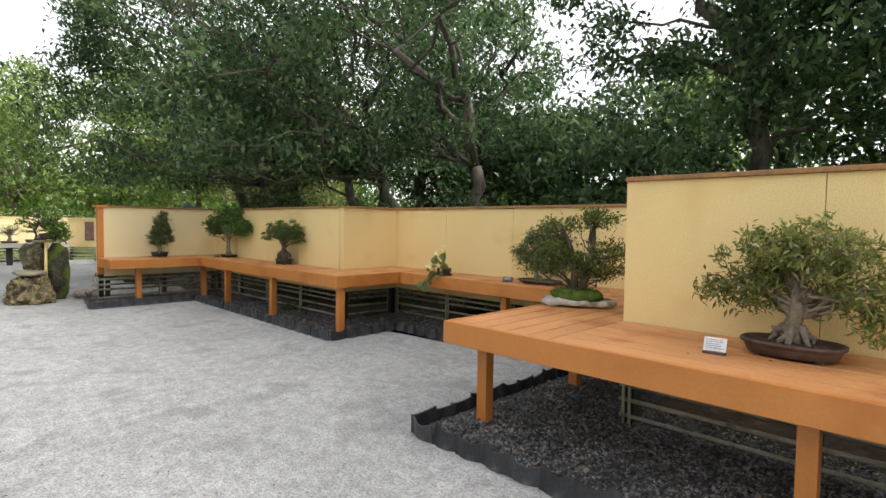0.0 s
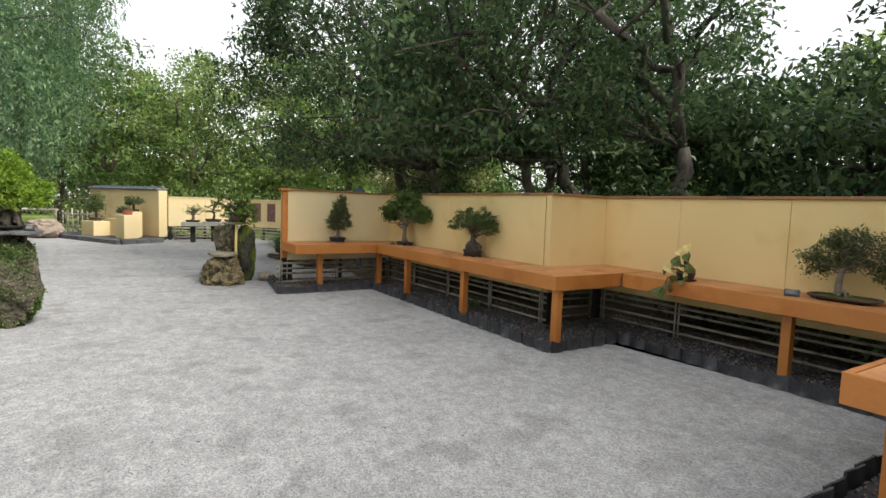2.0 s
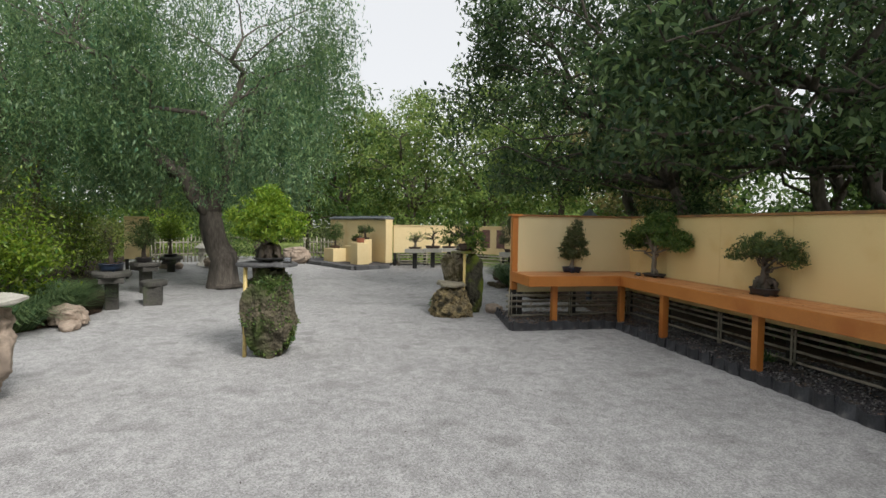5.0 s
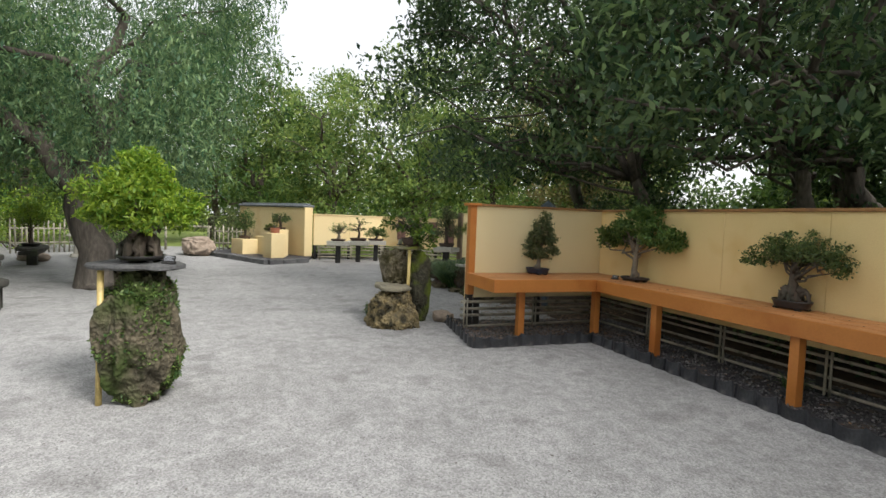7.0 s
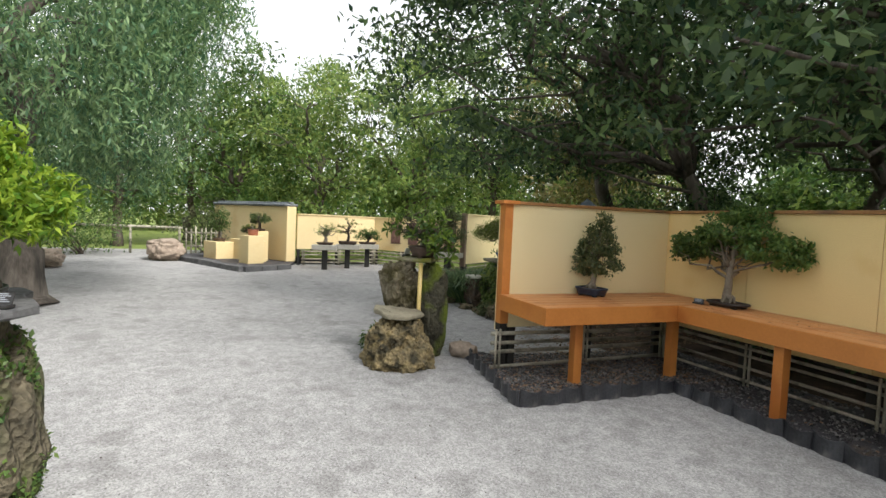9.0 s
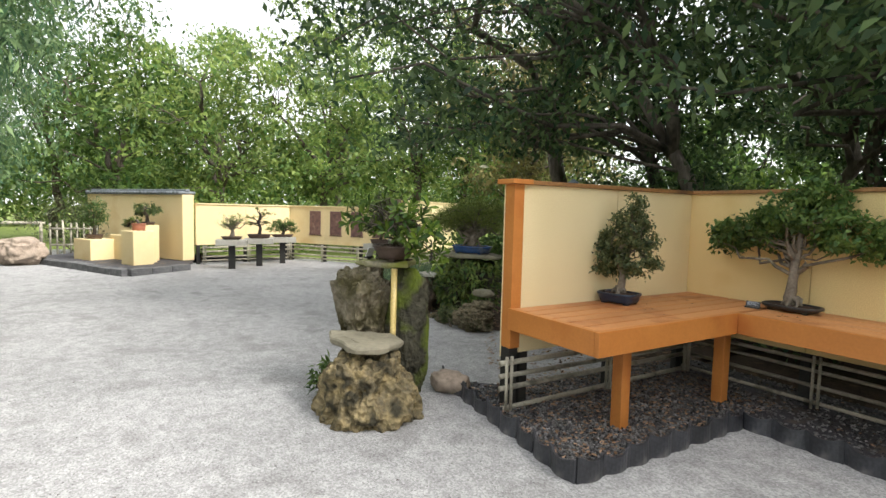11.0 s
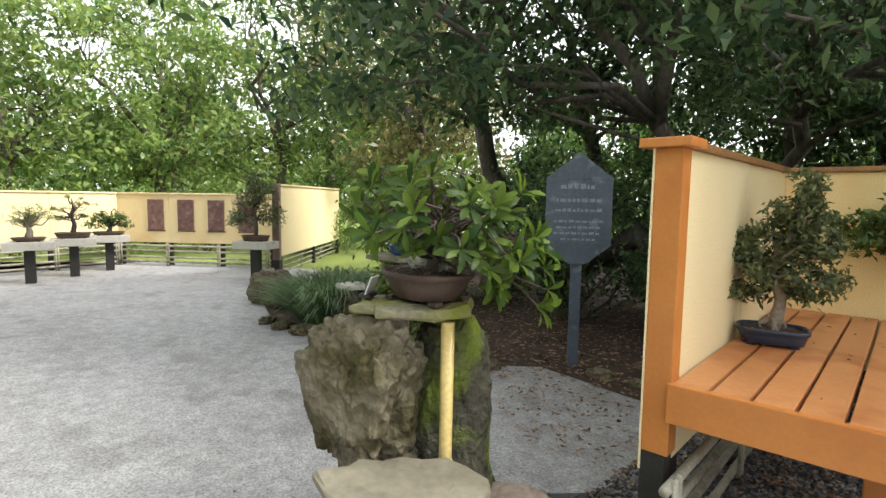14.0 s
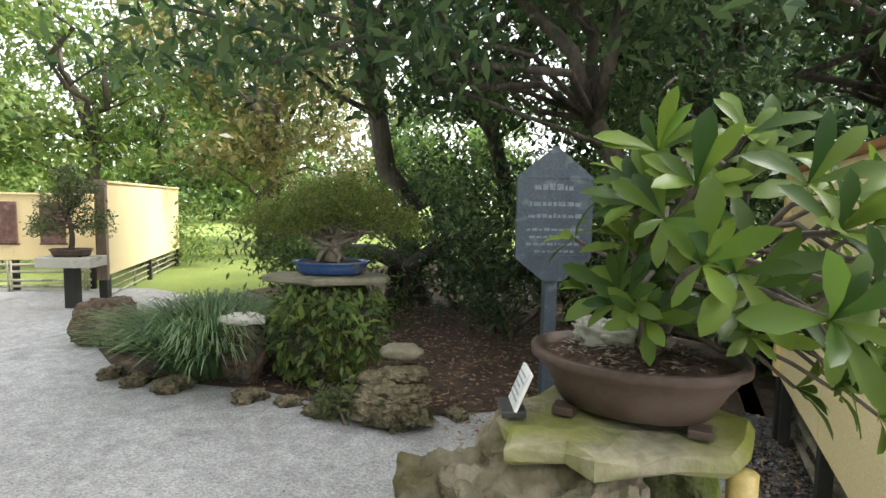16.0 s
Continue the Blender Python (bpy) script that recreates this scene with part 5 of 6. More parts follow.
bamboo_rails((-21.4, 4.15), (-18.85, 6.08), "weathered bamboo rails under the far wall", heights=(0.08, 0.17, 0.30, 0.40), r=0.022, top=0.46)

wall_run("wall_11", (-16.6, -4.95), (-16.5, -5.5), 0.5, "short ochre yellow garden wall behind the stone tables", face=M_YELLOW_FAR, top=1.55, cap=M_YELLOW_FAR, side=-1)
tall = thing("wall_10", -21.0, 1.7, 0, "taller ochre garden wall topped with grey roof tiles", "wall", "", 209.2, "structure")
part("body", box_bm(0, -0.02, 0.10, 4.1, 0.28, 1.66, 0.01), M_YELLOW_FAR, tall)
part("plinth", box_bm(0.02, 0.0, -0.02, 4.08, 0.26, 0.098, 0.01), M_EDGESTONE, tall)
for k in range(28):
    bm = bmesh.new()
    bmesh.ops.create_cone(bm, cap_ends=True, segments=10, radius1=0.075, radius2=0.075, depth=0.42)
    bmesh.ops.transform(bm, verts=bm.verts, matrix=pose(0.08 + 0.146 * k, 0.13, 1.70, 90, 0, 0) @ Matrix.Diagonal((1, 0.6, 1, 1)))
    part("roof_tile", bm, M_TILE, tall, "", True)
part("ridge", box_bm(0, 0.07, 1.735, 4.12, 0.19, 1.79, 0.02), M_TILE, tall, "grey ridge tiles")

# raised bed with a stone kerb and stucco plinths
kerb = thing("stone_kerb", 0, 0, 0, "low dark stone kerb round the raised bed", "kerb")
for a, b in (((-19.05, 0.30), (-22.9, -1.75)), ((-19.05, 0.30), (-19.85, 1.45))):
    a, b = np.array(a), np.array(b)
    n = max(2, round(np.linalg.norm(b - a) / 0.42))
    ang = math.degrees(math.atan2(*(b - a)[::-1]))
    for k in range(n):
        c = a + (b - a) * (k + 0.5) / n
        w = np.linalg.norm(b - a) / n
        child("kerb_stone", solid(box_bm(-w / 2 + 0.006, -0.11, -0.02, w / 2 - 0.006, 0.11, 0.13 + 0.012 * math.sin(5 * k), 0.015), "kerb_stone", M_EDGESTONE), kerb, pose(c[0], c[1], 0, 0, 0, ang))
sheet("raised_bed", [(-19.1, 0.35), (-19.9, 1.45), (-21.0, 1.7), (-24.5, -0.3), (-22.9, -1.7)], 0.09, M_LAVA, "dark stone chips in the raised bed")


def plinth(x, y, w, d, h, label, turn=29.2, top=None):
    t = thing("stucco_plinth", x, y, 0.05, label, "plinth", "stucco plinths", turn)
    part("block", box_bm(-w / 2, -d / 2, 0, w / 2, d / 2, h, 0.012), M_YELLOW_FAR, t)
    return t


plinth(-20.45, 0.52, 0.46, 0.46, 0.78, "ochre stucco plinth block carrying a red pot")
plinth(-22.0, -0.33, 0.72, 0.55, 0.52, "lower ochre stucco plinth block carrying a bonsai")
plinth(-21.35, 0.45, 1.5, 0.22, 0.62, "long low ochre stucco ledge between the plinths")
plinth(-21.25, 0.74, 0.36, 0.36, 0.88, "ochre stucco step carrying a potted bonsai")
far_kw = dict(group="far bonsai trees")
bonsai(-20.5, 0.55, 0.83, "cascading bonsai in a round red pot", (0.14, 0.14, 0.16, M_POTRED, 2.0), [(0, 0, 0), (-0.06, 0, 0.08), (-0.16, -0.02, 0.06), (-0.26, -0.04, -0.02), (-0.3, -0.05, -0.08)], [0.03, 0.026, 0.02, 0.015, 0.008],
       [((-0.24, 0, 0.06), (0.2, 0.14, 0.07)), ((-0.45, 0, -0.04), (0.14, 0.1, 0.06))], L_OLIVE, 0.05, 0.02, 700, 101, turn=29, **far_kw)
bonsai(-21.25, 0.74, 0.93, "rounded dark bonsai in a clay tray", (0.2, 0.14, 0.07, M_POT, 2.4), [(0, 0, 0), (0.02, 0, 0.1), (0, 0, 0.2), (0, 0, 0.28), (0, 0, 0.36)], [0.045, 0.036, 0.03, 0.02, 0.01],
       [((0, 0, 0.32), (0.34, 0.26, 0.12)), ((-0.24, 0, 0.22), (0.16, 0.14, 0.08)), ((0.28, 0, 0.24), (0.16, 0.14, 0.06))], L_BONSAI, 0.06, 0.025, 1300, 102, turn=29, **far_kw)
bonsai(-22.0, -0.33, 0.57, "leafy upright bonsai in a brown pot", (0.22, 0.16, 0.1, M_POT, 2.4), [(0, 0, 0), (0.02, 0, 0.14), (0, 0, 0.3), (0, 0, 0.45), (0, 0, 0.6)], [0.04, 0.034, 0.028, 0.02, 0.01],
       [((0, 0, 0.4), (0.36, 0.3, 0.2)), ((0.1, 0, 0.65), (0.24, 0.2, 0.16)), ((-0.2, 0, 0.3), (0.2, 0.2, 0.12))], L_MID, 0.06, 0.026, 1600, 103, turn=29, **far_kw)


def pedestal(x, y, turn, label, h=0.66):
    t = thing("pedestal", x, y, 0, label, "pedestal", "bonsai pedestals", turn)
    part("post", box_bm(-0.07, -0.07, -0.02, 0.07, 0.07, h - 0.13, 0.006), M_DARKPOST, t)
    part("top_block", box_bm(-0.33, -0.2, h - 0.129, 0.33, 0.2, h, 0.01), M_CONCRETE, t, "pale concrete block")
    return t


PL = "pale concrete block on a dark square post"
for x, y, a in ((-19.75, 2.36, 75), (-20.15, 3.05, 75), (-20.6, 3.72, 75), (-17.72, 5.12, 30)):
    pedestal(x, y, a, PL)
bonsai(-19.75, 2.36, 0.66, "pale leafless-looking bonsai in a brown tray", (0.22, 0.14, 0.07, M_POT, 3.0), [(0, 0, 0), (0.02, 0, 0.1), (0, 0, 0.2), (0.02, 0, 0.3), (0, 0, 0.4)], [0.06, 0.045, 0.03, 0.02, 0.01],
       [((-0.12, 0, 0.34), (0.2, 0.2, 0.12)), ((0.14, 0, 0.4), (0.2, 0.2, 0.12))], L_LIGHT, 0.05, 0.012, 700, 104, M_BARKPALE, turn=75, twigs=50, **far_kw)
bonsai(-20.15, 3.05, 0.66, "tiered pine bonsai in a rectangular brown pot", (0.26, 0.16, 0.1, M_POT, 5.0), [(0, 0, 0), (0.03, 0, 0.15), (-0.02, 0, 0.3), (0.02, 0, 0.45), (0, 0, 0.6)], [0.045, 0.036, 0.028, 0.018, 0.008],
       [((-0.22, 0, 0.26), (0.2, 0.16, 0.03)), ((0.22, 0, 0.30), (0.2, 0.16, 0.03)), ((-0.16, 0, 0.42), (0.18, 0.15, 0.03)), ((0.16, 0, 0.5), (0.18, 0.15, 0.03)), ((0, 0, 0.62), (0.14, 0.12, 0.03))], L_OLIVE, 0.05, 0.008, 1100, 105, M_BARKDARK, turn=75, **far_kw)
bonsai(-20.6, 3.72, 0.66, "low spreading green bonsai in a brown tray", (0.26, 0.16, 0.07, M_POT, 3.0), [(0, 0, 0), (0.03, 0, 0.08), (-0.02, 0, 0.14), (0.02, 0, 0.2), (0, 0, 0.26)], [0.045, 0.036, 0.028, 0.018, 0.008],
       [((-0.2, 0, 0.16), (0.2, 0.18, 0.09)), ((0.2, 0, 0.18), (0.22, 0.18, 0.1)), ((0, 0, 0.30), (0.24, 0.2, 0.1))], L_MID, 0.06, 0.024, 1200, 106, M_BARKDARK, turn=75, **far_kw)
bonsai(-17.72, 5.12, 0.66, "tall sparse bonsai in a shallow red-brown pot", (0.24, 0.16, 0.1, M_POT, 2.4), [(0, 0, 0), (0.02, 0, 0.2), (-0.02, 0, 0.4), (0.02, 0, 0.6), (0, 0, 0.85)], [0.035, 0.03, 0.024, 0.018, 0.008],
       [((-0.28, 0, 0.3), (0.24, 0.2, 0.16)), ((0.26, 0, 0.36), (0.24, 0.2, 0.16)), ((-0.1, 0, 0.6), (0.3, 0.24, 0.16)), ((0.12, 0, 0.78), (0.26, 0.22, 0.16)), ((0, 0, 0.95), (0.18, 0.16, 0.12))], L_GREYGREEN, 0.06, 0.024, 2600, 107, turn=30, twigs=50, **far_kw)

# ---------------------------------------------------------------- left side of the court
rock("boulder", -22.2, -1.75, (0.62, 0.45, 0.62), M_PINKROCK, 81, "pale brown boulder at the end of the kerb", 15)
rock("boulder", -10.05, -3.85, (0.28, 0.22, 0.30), M_PINKROCK, 82, "rounded beige boulder at the border", 40)
rock("boulder", -9.8, -3.72, (0.26, 0.13, 0.14), M_PINKROCK, 83, "low beige border stone", 20, sub=4)


def stone_table(x, y, w, d, h, turn, label, legs=1):
    t = thing("stone_bench", x, y, 0, label, "table", "old stone tables", turn)
    bm = slab_bm(w / 2, d / 2, 0.085, int(abs(x * 10)), 20, 0.05)
    bmesh.ops.translate(bm, verts=bm.verts, vec=(0, 0, h - 0.085))
    part("top_slab", bm, M_OLDSTONE, t)
    if legs == 1:
        part("pedestal", box_bm(-0.02, -0.1, -0.02, 0.16, 0.1, h - 0.08, 0.02), M_OLDSTONE, t)
        part("brace", box_bm(-w * 0.42, -d * 0.3, h - 0.17, w * 0.42, d * 0.3, h - 0.086, 0.015), M_OLDSTONE, t)
    else:
        for k in range(legs):
            u = (k - (legs - 1) / 2) * w * 0.36
            part("leg", box_bm(u - 0.05, -d * 0.32, -0.02, u + 0.05, d * 0.32, h - 0.08, 0.012), M_OLDSTONE, t)
    return t


stone_table(-11.55, -3.88, 1.0, 0.6, 0.62, 20, "old grey stone slab table on one thick leg")
stone_table(-12.1, -3.42, 0.66, 0.45, 0.4, 15, "small old grey stone table on three legs", 3)
stone_table(-13.7, -4.1, 0.8, 0.5, 0.62, 40, "old grey stone slab table in the shade", 1)
stone_table(-18.6, -5.0, 1.6, 0.6, 0.44, 10, "old grey stone table on a dark post", 1)
bonsai(-11.6, -3.9, 0.62, "dark empty-looking blue glazed bonsai pot with low twigs", (0.24, 0.17, 0.13, M_POTNAVY, 2.2), [(0, 0, 0), (0.03, 0, 0.1), (-0.02, 0, 0.2), (0.02, 0, 0.3), (0, 0, 0.4)], [0.045, 0.036, 0.028, 0.018, 0.008],
       [((0, 0, 0.42), (0.36, 0.3, 0.2)), ((0.1, 0, 0.62), (0.3, 0.26, 0.16))], L_OLIVE, 0.05, 0.016, 1700, 108)
bonsai(-13.7, -4.1, 0.62, "upright dark bonsai in a black pot", (0.2, 0.14, 0.1, M_POTBLACK, 2.4), [(0, 0, 0), (0.03, 0, 0.1), (-0.02, 0, 0.25), (0.02, 0, 0.4), (0, 0, 0.55)], [0.05, 0.04, 0.03, 0.018, 0.008],
       [((0, 0, 0.4), (0.3, 0.26, 0.18)), ((0.0, 0, 0.62), (0.2, 0.2, 0.14))], L_BONSAI, 0.05, 0.02, 2600, 109)
bonsai(-18.5, -5.0, 0.44, "bright green bonsai on the old stone table", (0.25, 0.17, 0.08, M_POTBLACK, 2.4), [(0, 0, 0), (0.03, 0, 0.15), (-0.02, 0, 0.3), (0.02, 0, 0.5), (0, 0, 0.7)], [0.06, 0.045, 0.03, 0.018, 0.008],
       [((0, 0, 0.6), (0.55, 0.4, 0.2)), ((0.0, 0, 0.85), (0.3, 0.3, 0.16))], L_BRIGHT, 0.07, 0.025, 2200, 110)

lantern = thing("stone_lantern", -20.9, -4.72, 0, "pale carved stone garden lantern with a peaked roof", "lantern")
for name, r0, r1, z0, z1 in (("foot", 0.24, 0.18, 0.0, 0.12), ("shaft", 0.1, 0.09, 0.12, 0.46), ("shelf", 0.2, 0.22, 0.46, 0.54), ("lamp_box", 0.14, 0.14, 0.54, 0.74), ("roof", 0.34, 0.08, 0.74, 0.92), ("finial", 0.06, 0.02, 0.92, 1.02)):
    bm = bmesh.new()
    bmesh.ops.create_cone(bm, cap_ends=True, segments=6 if name != "shaft" else 14, radius1=r0, radius2=r1, depth=z1 - z0)
    bmesh.ops.translate(bm, verts=bm.verts, vec=(0, 0, (z0 + z1) / 2))
    bmesh.ops.scale(bm, verts=bm.verts, vec=(0.8, 0.8, 0.8))
    bmesh.ops.bevel(bm, geom=bm.edges[:], offset=0.008, segments=1, affect="EDGES")
    part(name, bm, M_CONCRETE, lantern)
rock("boulder", -20.0, -4.0, (0.5, 0.4, 0.42), M_PINKROCK, 84, "pale boulder beside the lantern", 10)
rock("boulder", -19.6, -5.3, (0.34, 0.3, 0.24), M_PINKROCK, 85, "low pale boulder before the bamboo fence", 60, sub=4)


def picket(a, b, label, h=0.95, step=0.14):
    a, b = np.array([*a, 0.0]), np.array([*b, 0.0])
    t = thing("bamboo_fence", 0, 0, 0, label, "fence", "bamboo picket fences")
    n = round(np.linalg.norm(b - a) / step)
    rng = np.random.default_rng(int(abs(a[0] * 10)))
    for k in range(n + 1):
        p = a + (b - a) * k / n
        child("picket", cane(p, p + [rng.normal(0, 0.015), rng.normal(0, 0.015), h * rng.uniform(0.92, 1.08)], 0.024, M_BAMBOO), t)
    for z in (0.3, 0.72):
        child("rail", cane(a + [0, 0, z], b + [0, 0, z], 0.028, M_BAMBOO), t)
    return t


picket((-21.9, -6.6), (-23.2, -5.0), "weathered bamboo picket fence beyond the lantern")
picket((-24.0, -1.35), (-24.0, 0.1), "weathered bamboo picket fence beside the tall wall", 0.9)
rail = thing("bamboo_rail_fence", 0, 0, 0, "single bamboo handrail along the far edge of the court", "fence")
child("rail", cane((-24.6, -4.6, 0.85), (-24.6, -1.5, 0.85), 0.04, M_BAMBOO), rail)
for y in (-4.5, -3.0, -1.6):
    child("post", cane((-24.6, y, 0), (-24.6, y, 0.9), 0.04, M_BAMBOO), rail)

# rock with a potted bonsai at the near left
stone = thing("standing_stone", -6.5, -3.12, 0, "stout pale pitted limestone block with a flat slab", "rock")
part("pillar", rock_bm((0.48, 0.40, 0.80), 44, 0.16, 6, crag=0.06, taper=0.12), M_PINKROCK, stone, "", True)
bm = slab_bm(0.58, 0.42, 0.05, 45, 20, 0.12)
bmesh.ops.translate(bm, verts=bm.verts, vec=(0.02, 0.02, 0.785))
part("top_slab", bm, M_CONCRETE, stone, "pale flat stone")
bonsai(-6.55, -3.17, 0.84, "yellow-green feathery bonsai in a grey stone tray", (0.28, 0.2, 0.1, M_OLDSTONE, 2.4), [(0, 0, 0), (0.03, 0, 0.1), (-0.02, 0, 0.25), (0.02, 0, 0.4), (0, 0, 0.5)], [0.06, 0.05, 0.034, 0.02, 0.01],
       [((0, 0, 0.4), (0.4, 0.36, 0.2)), ((0.1, 0.1, 0.62), (0.3, 0.26, 0.16)), ((0.3, 0.2, 0.3), (0.2, 0.2, 0.12))], L_BRIGHT, 0.06, 0.014, 4200, 110, M_BARKPALE)

# ---------------------------------------------------------------- shrubs
bush("shrub", -11.0, -5.3, (0.9, 0.9, 1.0), L_BRIGHT, 0.09, 0.035, 5200, 201, "bright green leafy shrub in the border")
bush("shrub", -9.6, -5.6, (1.0, 0.9, 0.9), L_MID, 0.09, 0.035, 5200, 202, "mid green leafy shrub in the border")
bush("shrub", -12.8, -6.2, (1.1, 1.0, 1.2), L_GREYGREEN, 0.08, 0.025, 5600, 203, "grey-green twiggy shrub in the border")
bush("shrub", -14.8, -6.6, (1.2, 1.1, 1.1), L_OLIVE, 0.08, 0.025, 5200, 204, "olive green twiggy shrub in the border")
bush("shrub", -17.5, -7.0, (1.2, 1.2, 0.9), L_BRIGHT, 0.10, 0.04, 4200, 205, "yellow-green shrub near the fence")
bush("shrub", -23.8, -4.2, (1.3, 1.6, 0.9), L_MID, 0.12, 0.045, 3600, 206, "green shrub behind the bamboo fence")
bush("shrub", -24.8, -0.6, (1.0, 1.2, 0.9), L_GREYGREEN, 0.11, 0.03, 3200, 207, "grey-green shrub beside the tall wall")
bush("shrub", -23.8, -7.0, (1.4, 1.5, 1.0), L_BRIGHT, 0.11, 0.045, 3600, 208, "yellow-green shrub behind the fence")
bush("shrub", -12.3, 6.4, (0.9, 0.8, 1.0), L_DARK, 0.10, 0.035, 3600, 209, "open green shrub under the trees")
bush("shrub", -14.4, 6.0, (0.9, 0.8, 0.7), L_MID, 0.10, 0.035, 3600, 210, "low green shrub under the trees")
bush("shrub", -13.4, 7.6, (1.1, 0.8, 1.15), L_DARK, 0.12, 0.045, 4200, 212, "dark green undergrowth behind the stone table")
bush("shrub", -11.7, 7.4, (1.0, 0.8, 1.25), L_DARK, 0.12, 0.045, 4200, 213, "dark green undergrowth behind the sign")
bush("shrub", -10.9, 6.4, (0.7, 0.8, 1.0), L_DARK, 0.11, 0.04, 3600, 211, "dark green shrub behind the end wall")
for k, x in enumerate((-9.0, -6.6, -4.0, -1.5, 1.2, 4.0)):
    bush("shrub", x, 7.0 + 0.5 * math.sin(3 * k), (1.25, 0.9, 0.95), L_DARK, 0.12, 0.045, 3800, 220 + k, "dark shaded shrub behind the bench wall", group="shrubs behind the wall")
for k, (x, y) in enumerate(((-23.5, 4.6), (-22.8, 6.6), (-24.0, 2.2), (-20.8, 8.5))):
    bush("shrub", x, y, (1.3, 1.2, 0.85), L_LIGHT, 0.13, 0.05, 3000, 240 + k, "light green shrub beyond the far wall", group="shrubs beyond the far wall")

# ---------------------------------------------------------------- trees behind the benches
GT = "dark trees behind the bench wall"
DT = "dense dark-leaved broadleaf tree behind the garden wall"
for k, (x, y, h, r, lean, n) in enumerate(((4.2, 8.6, 12, 0.22, (0.4, -0.3), 15000), (1.0, 8.4, 11.5, 0.2, (-0.3, -0.2), 20000), (-1.4, 9.4, 12, 0.22, (-0.1, -0.4), 22000), (-6.0, 8.8, 8.6, 0.2, (-0.3, -0.5), 6600),
                                          (-8.0, 8.4, 8.0, 0.2, (-0.6, -0.6), 7400), (-10.35, 6.9, 7.6, 0.15, (-1.1, -0.5), 10000), (-9.0, 7.3, 7.8, 0.15, (0.3, -0.4), 6600), (-10.8, 9.6, 8.8, 0.16, (0.2, -0.3), 9500))):
    over = 1.1 if k > 2 else 0.0
    make_tree(x, y, h, r * 0.85, ((lean[0] * 2, lean[1] * 2 - 0.2 - over, h * (0.56 + 0.03 * over)), (2.2, 2.1 + 0.6 * over, h * 0.42)), M_BARKTREE, L_DARK, 0.15, 0.062, n, 74 + int(20 * over), 0.52, 300 + k, DT, lean, 0.3, 40, group=GT, floor=1.75 + 0.4 * over)
make_tree(-11.0, 11.2, 9.5, 0.16, ((0, 0, 5.0), (1.7, 1.7, 3.9)), M_BARKTREE, L_DARK, 0.16, 0.065, 13000, 70, 0.55, 313, "tall narrow dark-leaved tree behind the end wall", (0.1, -0.2), 0.3, 34, floor=1.0)
make_tree(-12.3, 8.6, 8.0, 0.14, ((-0.4, -1.0, 4.6), (2.0, 2.0, 2.9)), M_BARKTREE, L_DARK, 0.14, 0.055, 9000, 90, 0.5, 311, "dark-leaved tree with a leaning trunk by the sign", (-0.9, -0.6), 0.34, 34, floor=2.0)
make_tree(-14.0, 7.6, 8.5, 0.18, ((0.1, -1.7, 5.3), (3.0, 3.2, 2.8)), M_BARKTREE, L_DARK, 0.15, 0.06, 8500, 80, 0.5, 312, "dark spreading broadleaf tree overhanging the planting bed", (-0.3, -0.6), 0.3, 44, floor=2.3)
for k, (x, y) in enumerate(((3.6, 5.2), (1.9, 5.0), (0.6, 5.2), (-1.5, 6.7), (-3.0, 6.6), (-4.7, 6.7), (-7.1, 5.9), (-8.3, 5.9), (-9.4, 6.1))):
    bush("shrub", x, y, (1.0, 0.55, 0.62), L_DARK, 0.13, 0.055, 1700, 250 + k, "dark leafy undergrowth behind the garden wall", group="undergrowth behind the wall")
# second row, lighter, seen through the gaps
for k, (x, y, h) in enumerate(((7.5, 14, 9), (2.5, 15, 10), (-2.5, 15.5, 10), (-7.6, 14.6, 5.6), (-5.6, 13.2, 4.8), (0.4, 12.6, 11), (-11.5, 15, 10), (-9.6, 12.2, 10.5), (3.6, 12.0, 10), (-23, 15, 9))):
    make_tree(x, y, h, 0.2, ((0, 0, h * 0.5), (2.9, 2.6, h * 0.46)), M_BARKDARK, L_DARK if k < 9 else L_LIGHT, 0.24, 0.1, 8000, 80, 0.8, 330 + k, "broadleaf tree on the lawn behind the wall", (0, 0), 0.3, 26, group="trees on the lawn", floor=0.5)
# big low limb beside the sign
limb = thing("fallen_limb", -12.8, 6.6, 0, "thick mossy low limb lying across the planting", "branch")
child("limb", tubes_mesh("limb", [(bent(np.random.default_rng(4), (-2.0, 0.4, 0.75), (2.6, -0.2, 0.95), 9, 0.04), np.linspace(0.1, 0.16, 9)), (bent(np.random.default_rng(5), (2.6, -0.2, 0.95), (3.0, 0.1, -0.1), 5, 0.03), np.linspace(0.16, 0.2, 5)), (bent(np.random.default_rng(6), (-1.2, 0.4, 0.78), (-1.3, 0.4, -0.1), 5, 0.03), np.linspace(0.1, 0.12, 5))], M_BARKDARK, 10, 0.06, 4), limb)

# ---------------------------------------------------------------- weeping tree of the court
make_tree(-14.5, -2.7, 8.0, 0.33, ((-0.6, -1.0, 4.8), (3.9, 4.0, 1.9)), M_BARKTREE, L_WEEP, 0.115, 0.028, 112000, 105, 0.7, 401, "large weeping tree with feathery foliage and a forked grey trunk", (-0.1, -0.3), 0.21, 46, weep=1.9, floor=1.75, forks=4)
make_tree(-18.5, -8.5, 8.5, 0.22, ((0, 0, 5.4), (3.2, 3.0, 3.0)), M_BARK, L_WEEP, 0.22, 0.045, 22000, 110, 0.7, 402, "feathery weeping tree at the border", (0.3, 0.2), 0.3, 34, weep=1.6, floor=1.6)
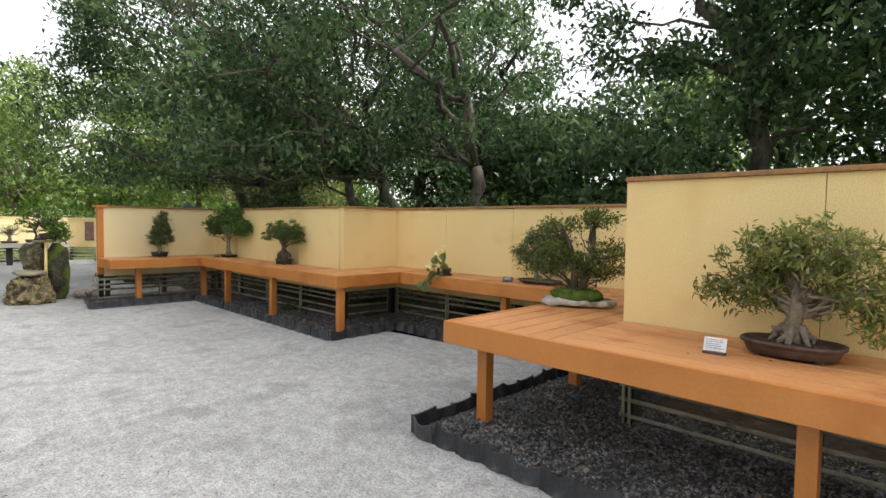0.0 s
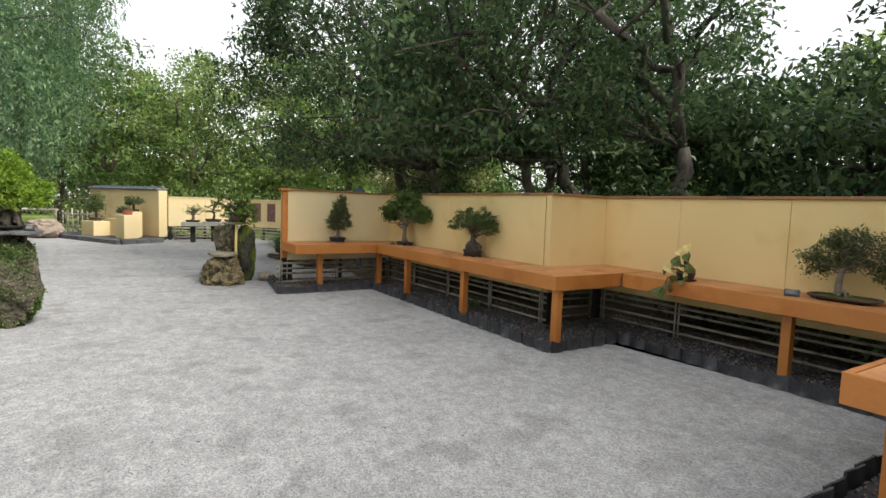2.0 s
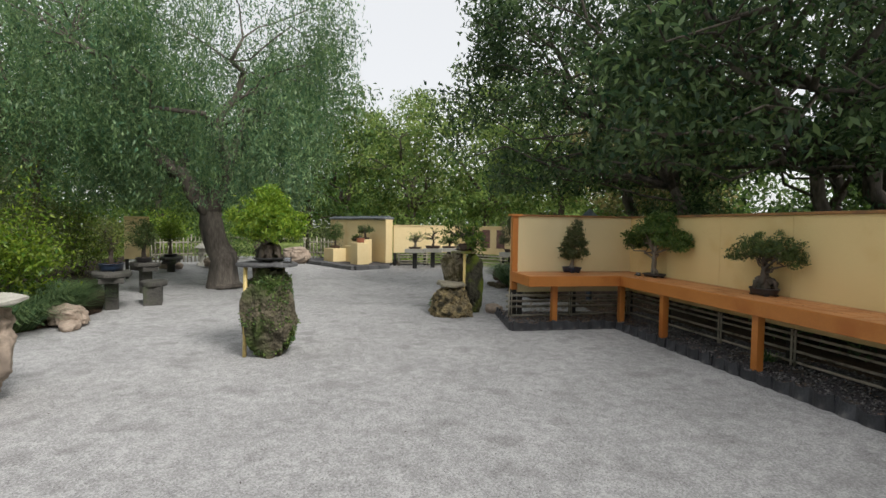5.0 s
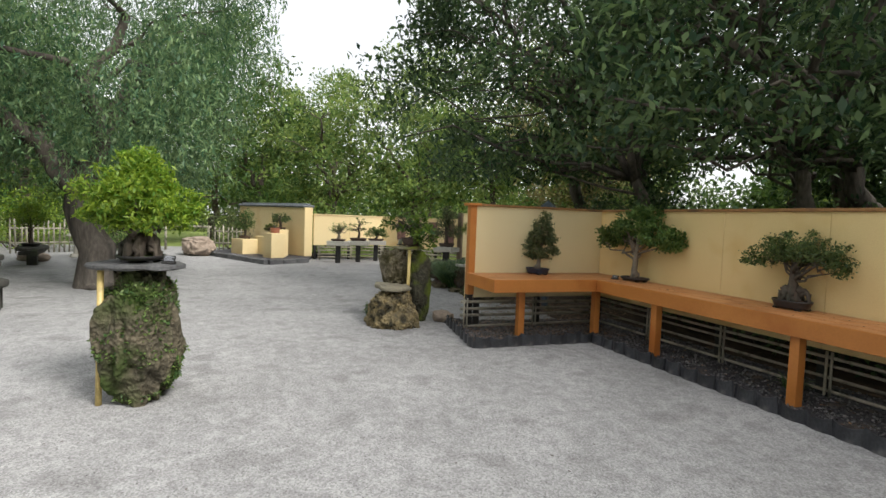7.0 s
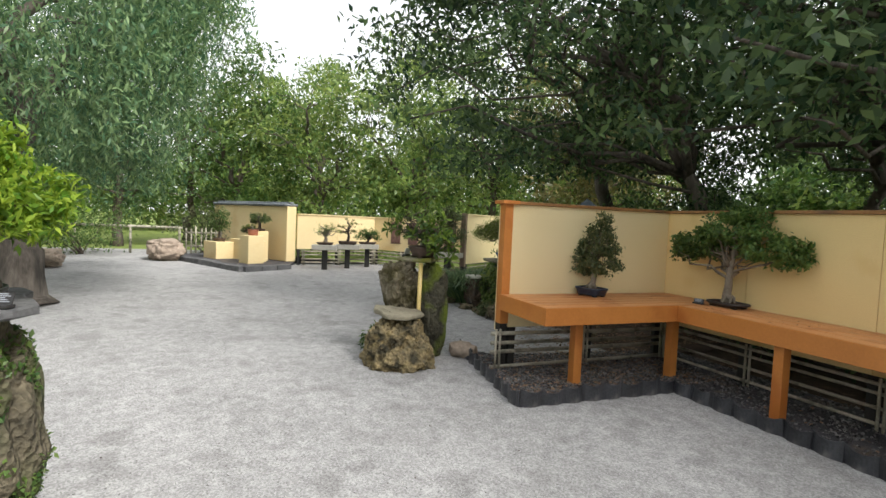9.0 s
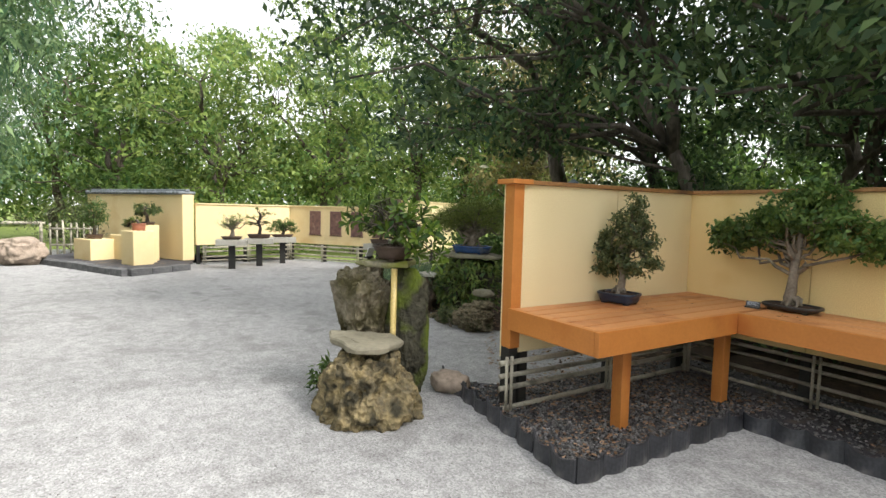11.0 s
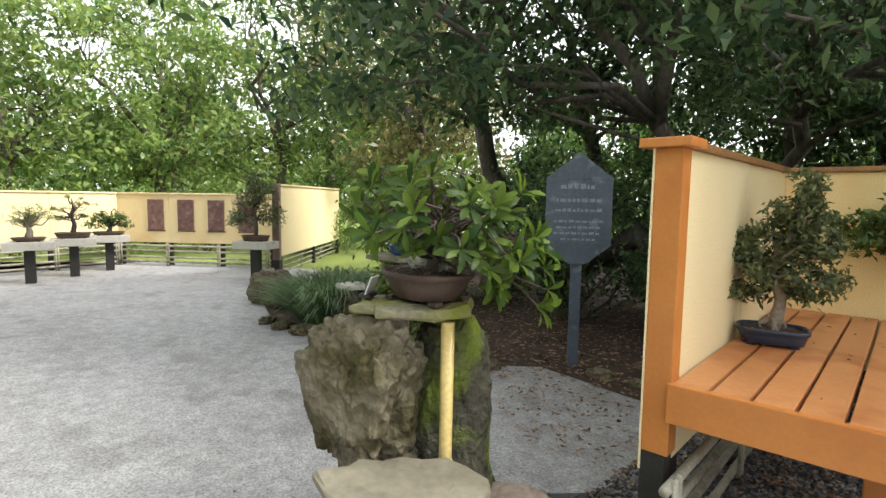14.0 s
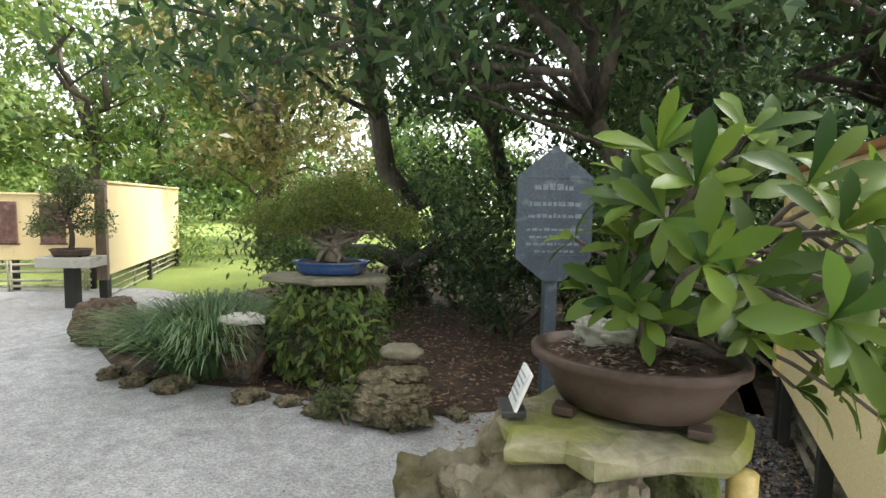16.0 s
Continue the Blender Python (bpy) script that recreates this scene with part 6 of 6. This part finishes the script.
make_tree(-12.0, -9.5, 8.0, 0.18, ((0, 0, 5.0), (2.8, 2.6, 2.8)), M_BARK, L_WEEP, 0.2, 0.042, 18000, 90, 0.7, 403, "feathery tree behind the border shrubs", (0.2, 0.2), 0.32, 30, weep=1.2, floor=1.4)
# slim pine-like trunks at the left
for k, (x, y, h) in enumerate(((-13.8, -9.2, 9.0), (-15.5, -10.0, 10.0), (-17.5, -11.5, 10.0))):
    make_tree(x, y, h, 0.11, ((0, 0, h * 0.82), (1.3, 1.3, h * 0.2)), M_BARKPALE, L_GREYGREEN, 0.16, 0.02, 5000, 60, 0.5, 420 + k, "slim pale-trunked pine at the border", (0.1, 0.1), 0.7, 30, group="slim pines")
# far trees beyond the walls
FT = "light green tree in the distance beyond the far wall"
for k, (x, y, h, lf, sh) in enumerate(((-27, -8, 8, L_MID, 1.5), (-28, -4, 9, L_WEEP, 1.4), (-29, 0, 8, L_MID, 1.2), (-27.5, 3.2, 7, L_LIGHT, 1.3), (-26, 6.5, 8, L_LIGHT, 1.3), (-24.5, 9.5, 9, L_LIGHT, 1.6), (-20.5, 11.5, 9, L_MOSS, 1.5), (-33, -2, 11, L_MID, 2), (-34, 4, 10, L_LIGHT, 2), (-31, 9, 11, L_LIGHT, 2), (-28, 14, 11, L_MID, 2), (-25, -13, 10, L_MID, 2), (-32, -10, 11, L_MID, 2))):
    make_tree(x, y, h, 0.18, ((0, 0, h * 0.52), (2.7, 2.7, h * 0.46)), M_BARK, lf, 0.24, 0.11, 6200, 80, 0.75, 440 + k, FT, (0.2, 0.1), 0.3, 30, group="distant trees", floor=sh * 0.4)
for k, (x, y) in enumerate(((-46, -26), (-50, -12), (-52, 2), (-48, 16), (-40, 28), (-26, 34), (-10, 32), (6, 30), (20, 24), (-36, -34), (-20, -30), (-4, -28), (14, -24), (24, -8), (26, 8))):
    make_tree(x, y, 12, 0.25, ((0, 0, 5.6), (5.6, 5.6, 4.8)), M_BARKDARK, L_MID if k % 3 else L_LIGHT, 0.5, 0.26, 6500, 110, 1.2, 470 + k, "far rounded tree on the edge of the lawn", (0, 0), 0.25, 16, group="far tree belt", floor=0.3)
# unseen trees, added to block the sun over the near end of the court
for k, (x, y, h) in enumerate(((8.5, 6.5, 14.5), (6.4, 9.0, 15.0))):
    make_tree(x, y, h, 0.22, ((0, 0, h * 0.6), (3.4, 3.4, h * 0.36)), M_BARKDARK, L_DARK, 0.2, 0.08, 9000, 80, 0.75, 500 + k, "unseen broadleaf tree added to shade the near end of the court", (0.1, 0.1), 0.34, 26, group="trees at the near end", floor=2.6)
# hedge of woodland at the far edge of the lawn
for k in range(22):
    a = radians(40 + 12.5 * k)
    bush("shrub", -8 + 40 * math.cos(a), 2 + 38 * math.sin(a), (5.0, 5.0, 2.4), L_MID if k % 3 else L_LIGHT, 0.5, 0.24, 3400, 600 + k, "far hedge of mixed green shrubs round the lawn", group="far hedge")
# small plants and litter
p = np.concatenate([scatter(rng, [(S3, F3 + 0.05), (X2, F3 + 0.05), (X2, Y3 - 0.05), (S3, Y3 - 0.05)], 46), scatter(rng, [(XJ + 0.05, YE + 0.1), (S3 - 0.05, YE + 0.1), (S3 - 0.05, Y3 - 0.1), (XJ + 0.05, Y3 - 0.1)], 16), scatter(rng, [(SA + 0.1, FA + 0.1), (3, FA + 0.1), (3, YA - 0.05), (SA + 0.1, YA - 0.05)], 22)])
q = leaf_quads(rng, np.column_stack([p, np.full(len(p), BENCH + 0.008)]), 0.04, 0.016)
q[:, :, 2] = BENCH + 0.006 + np.abs(q[:, :, 2] - BENCH - 0.008) * 0.25
tagged(new("bench_litter", quads_mesh("bench_litter", q, 4, M_MULCH)), "small dead leaves lying on the bench planks", "leaves", kind="stuff")
bush("fern", -10.86, 1.50, (0.12, 0.1, 0.14), L_MID, 0.09, 0.02, 260, 701, "small green fern at the foot of the rock", "plant", 3, droop=-0.3)
bush("fern", -12.62, 3.72, (0.16, 0.14, 0.13), L_GREYGREEN, 0.08, 0.02, 360, 702, "small grey-green fern beside the stones", "plant", 3, droop=-0.3)
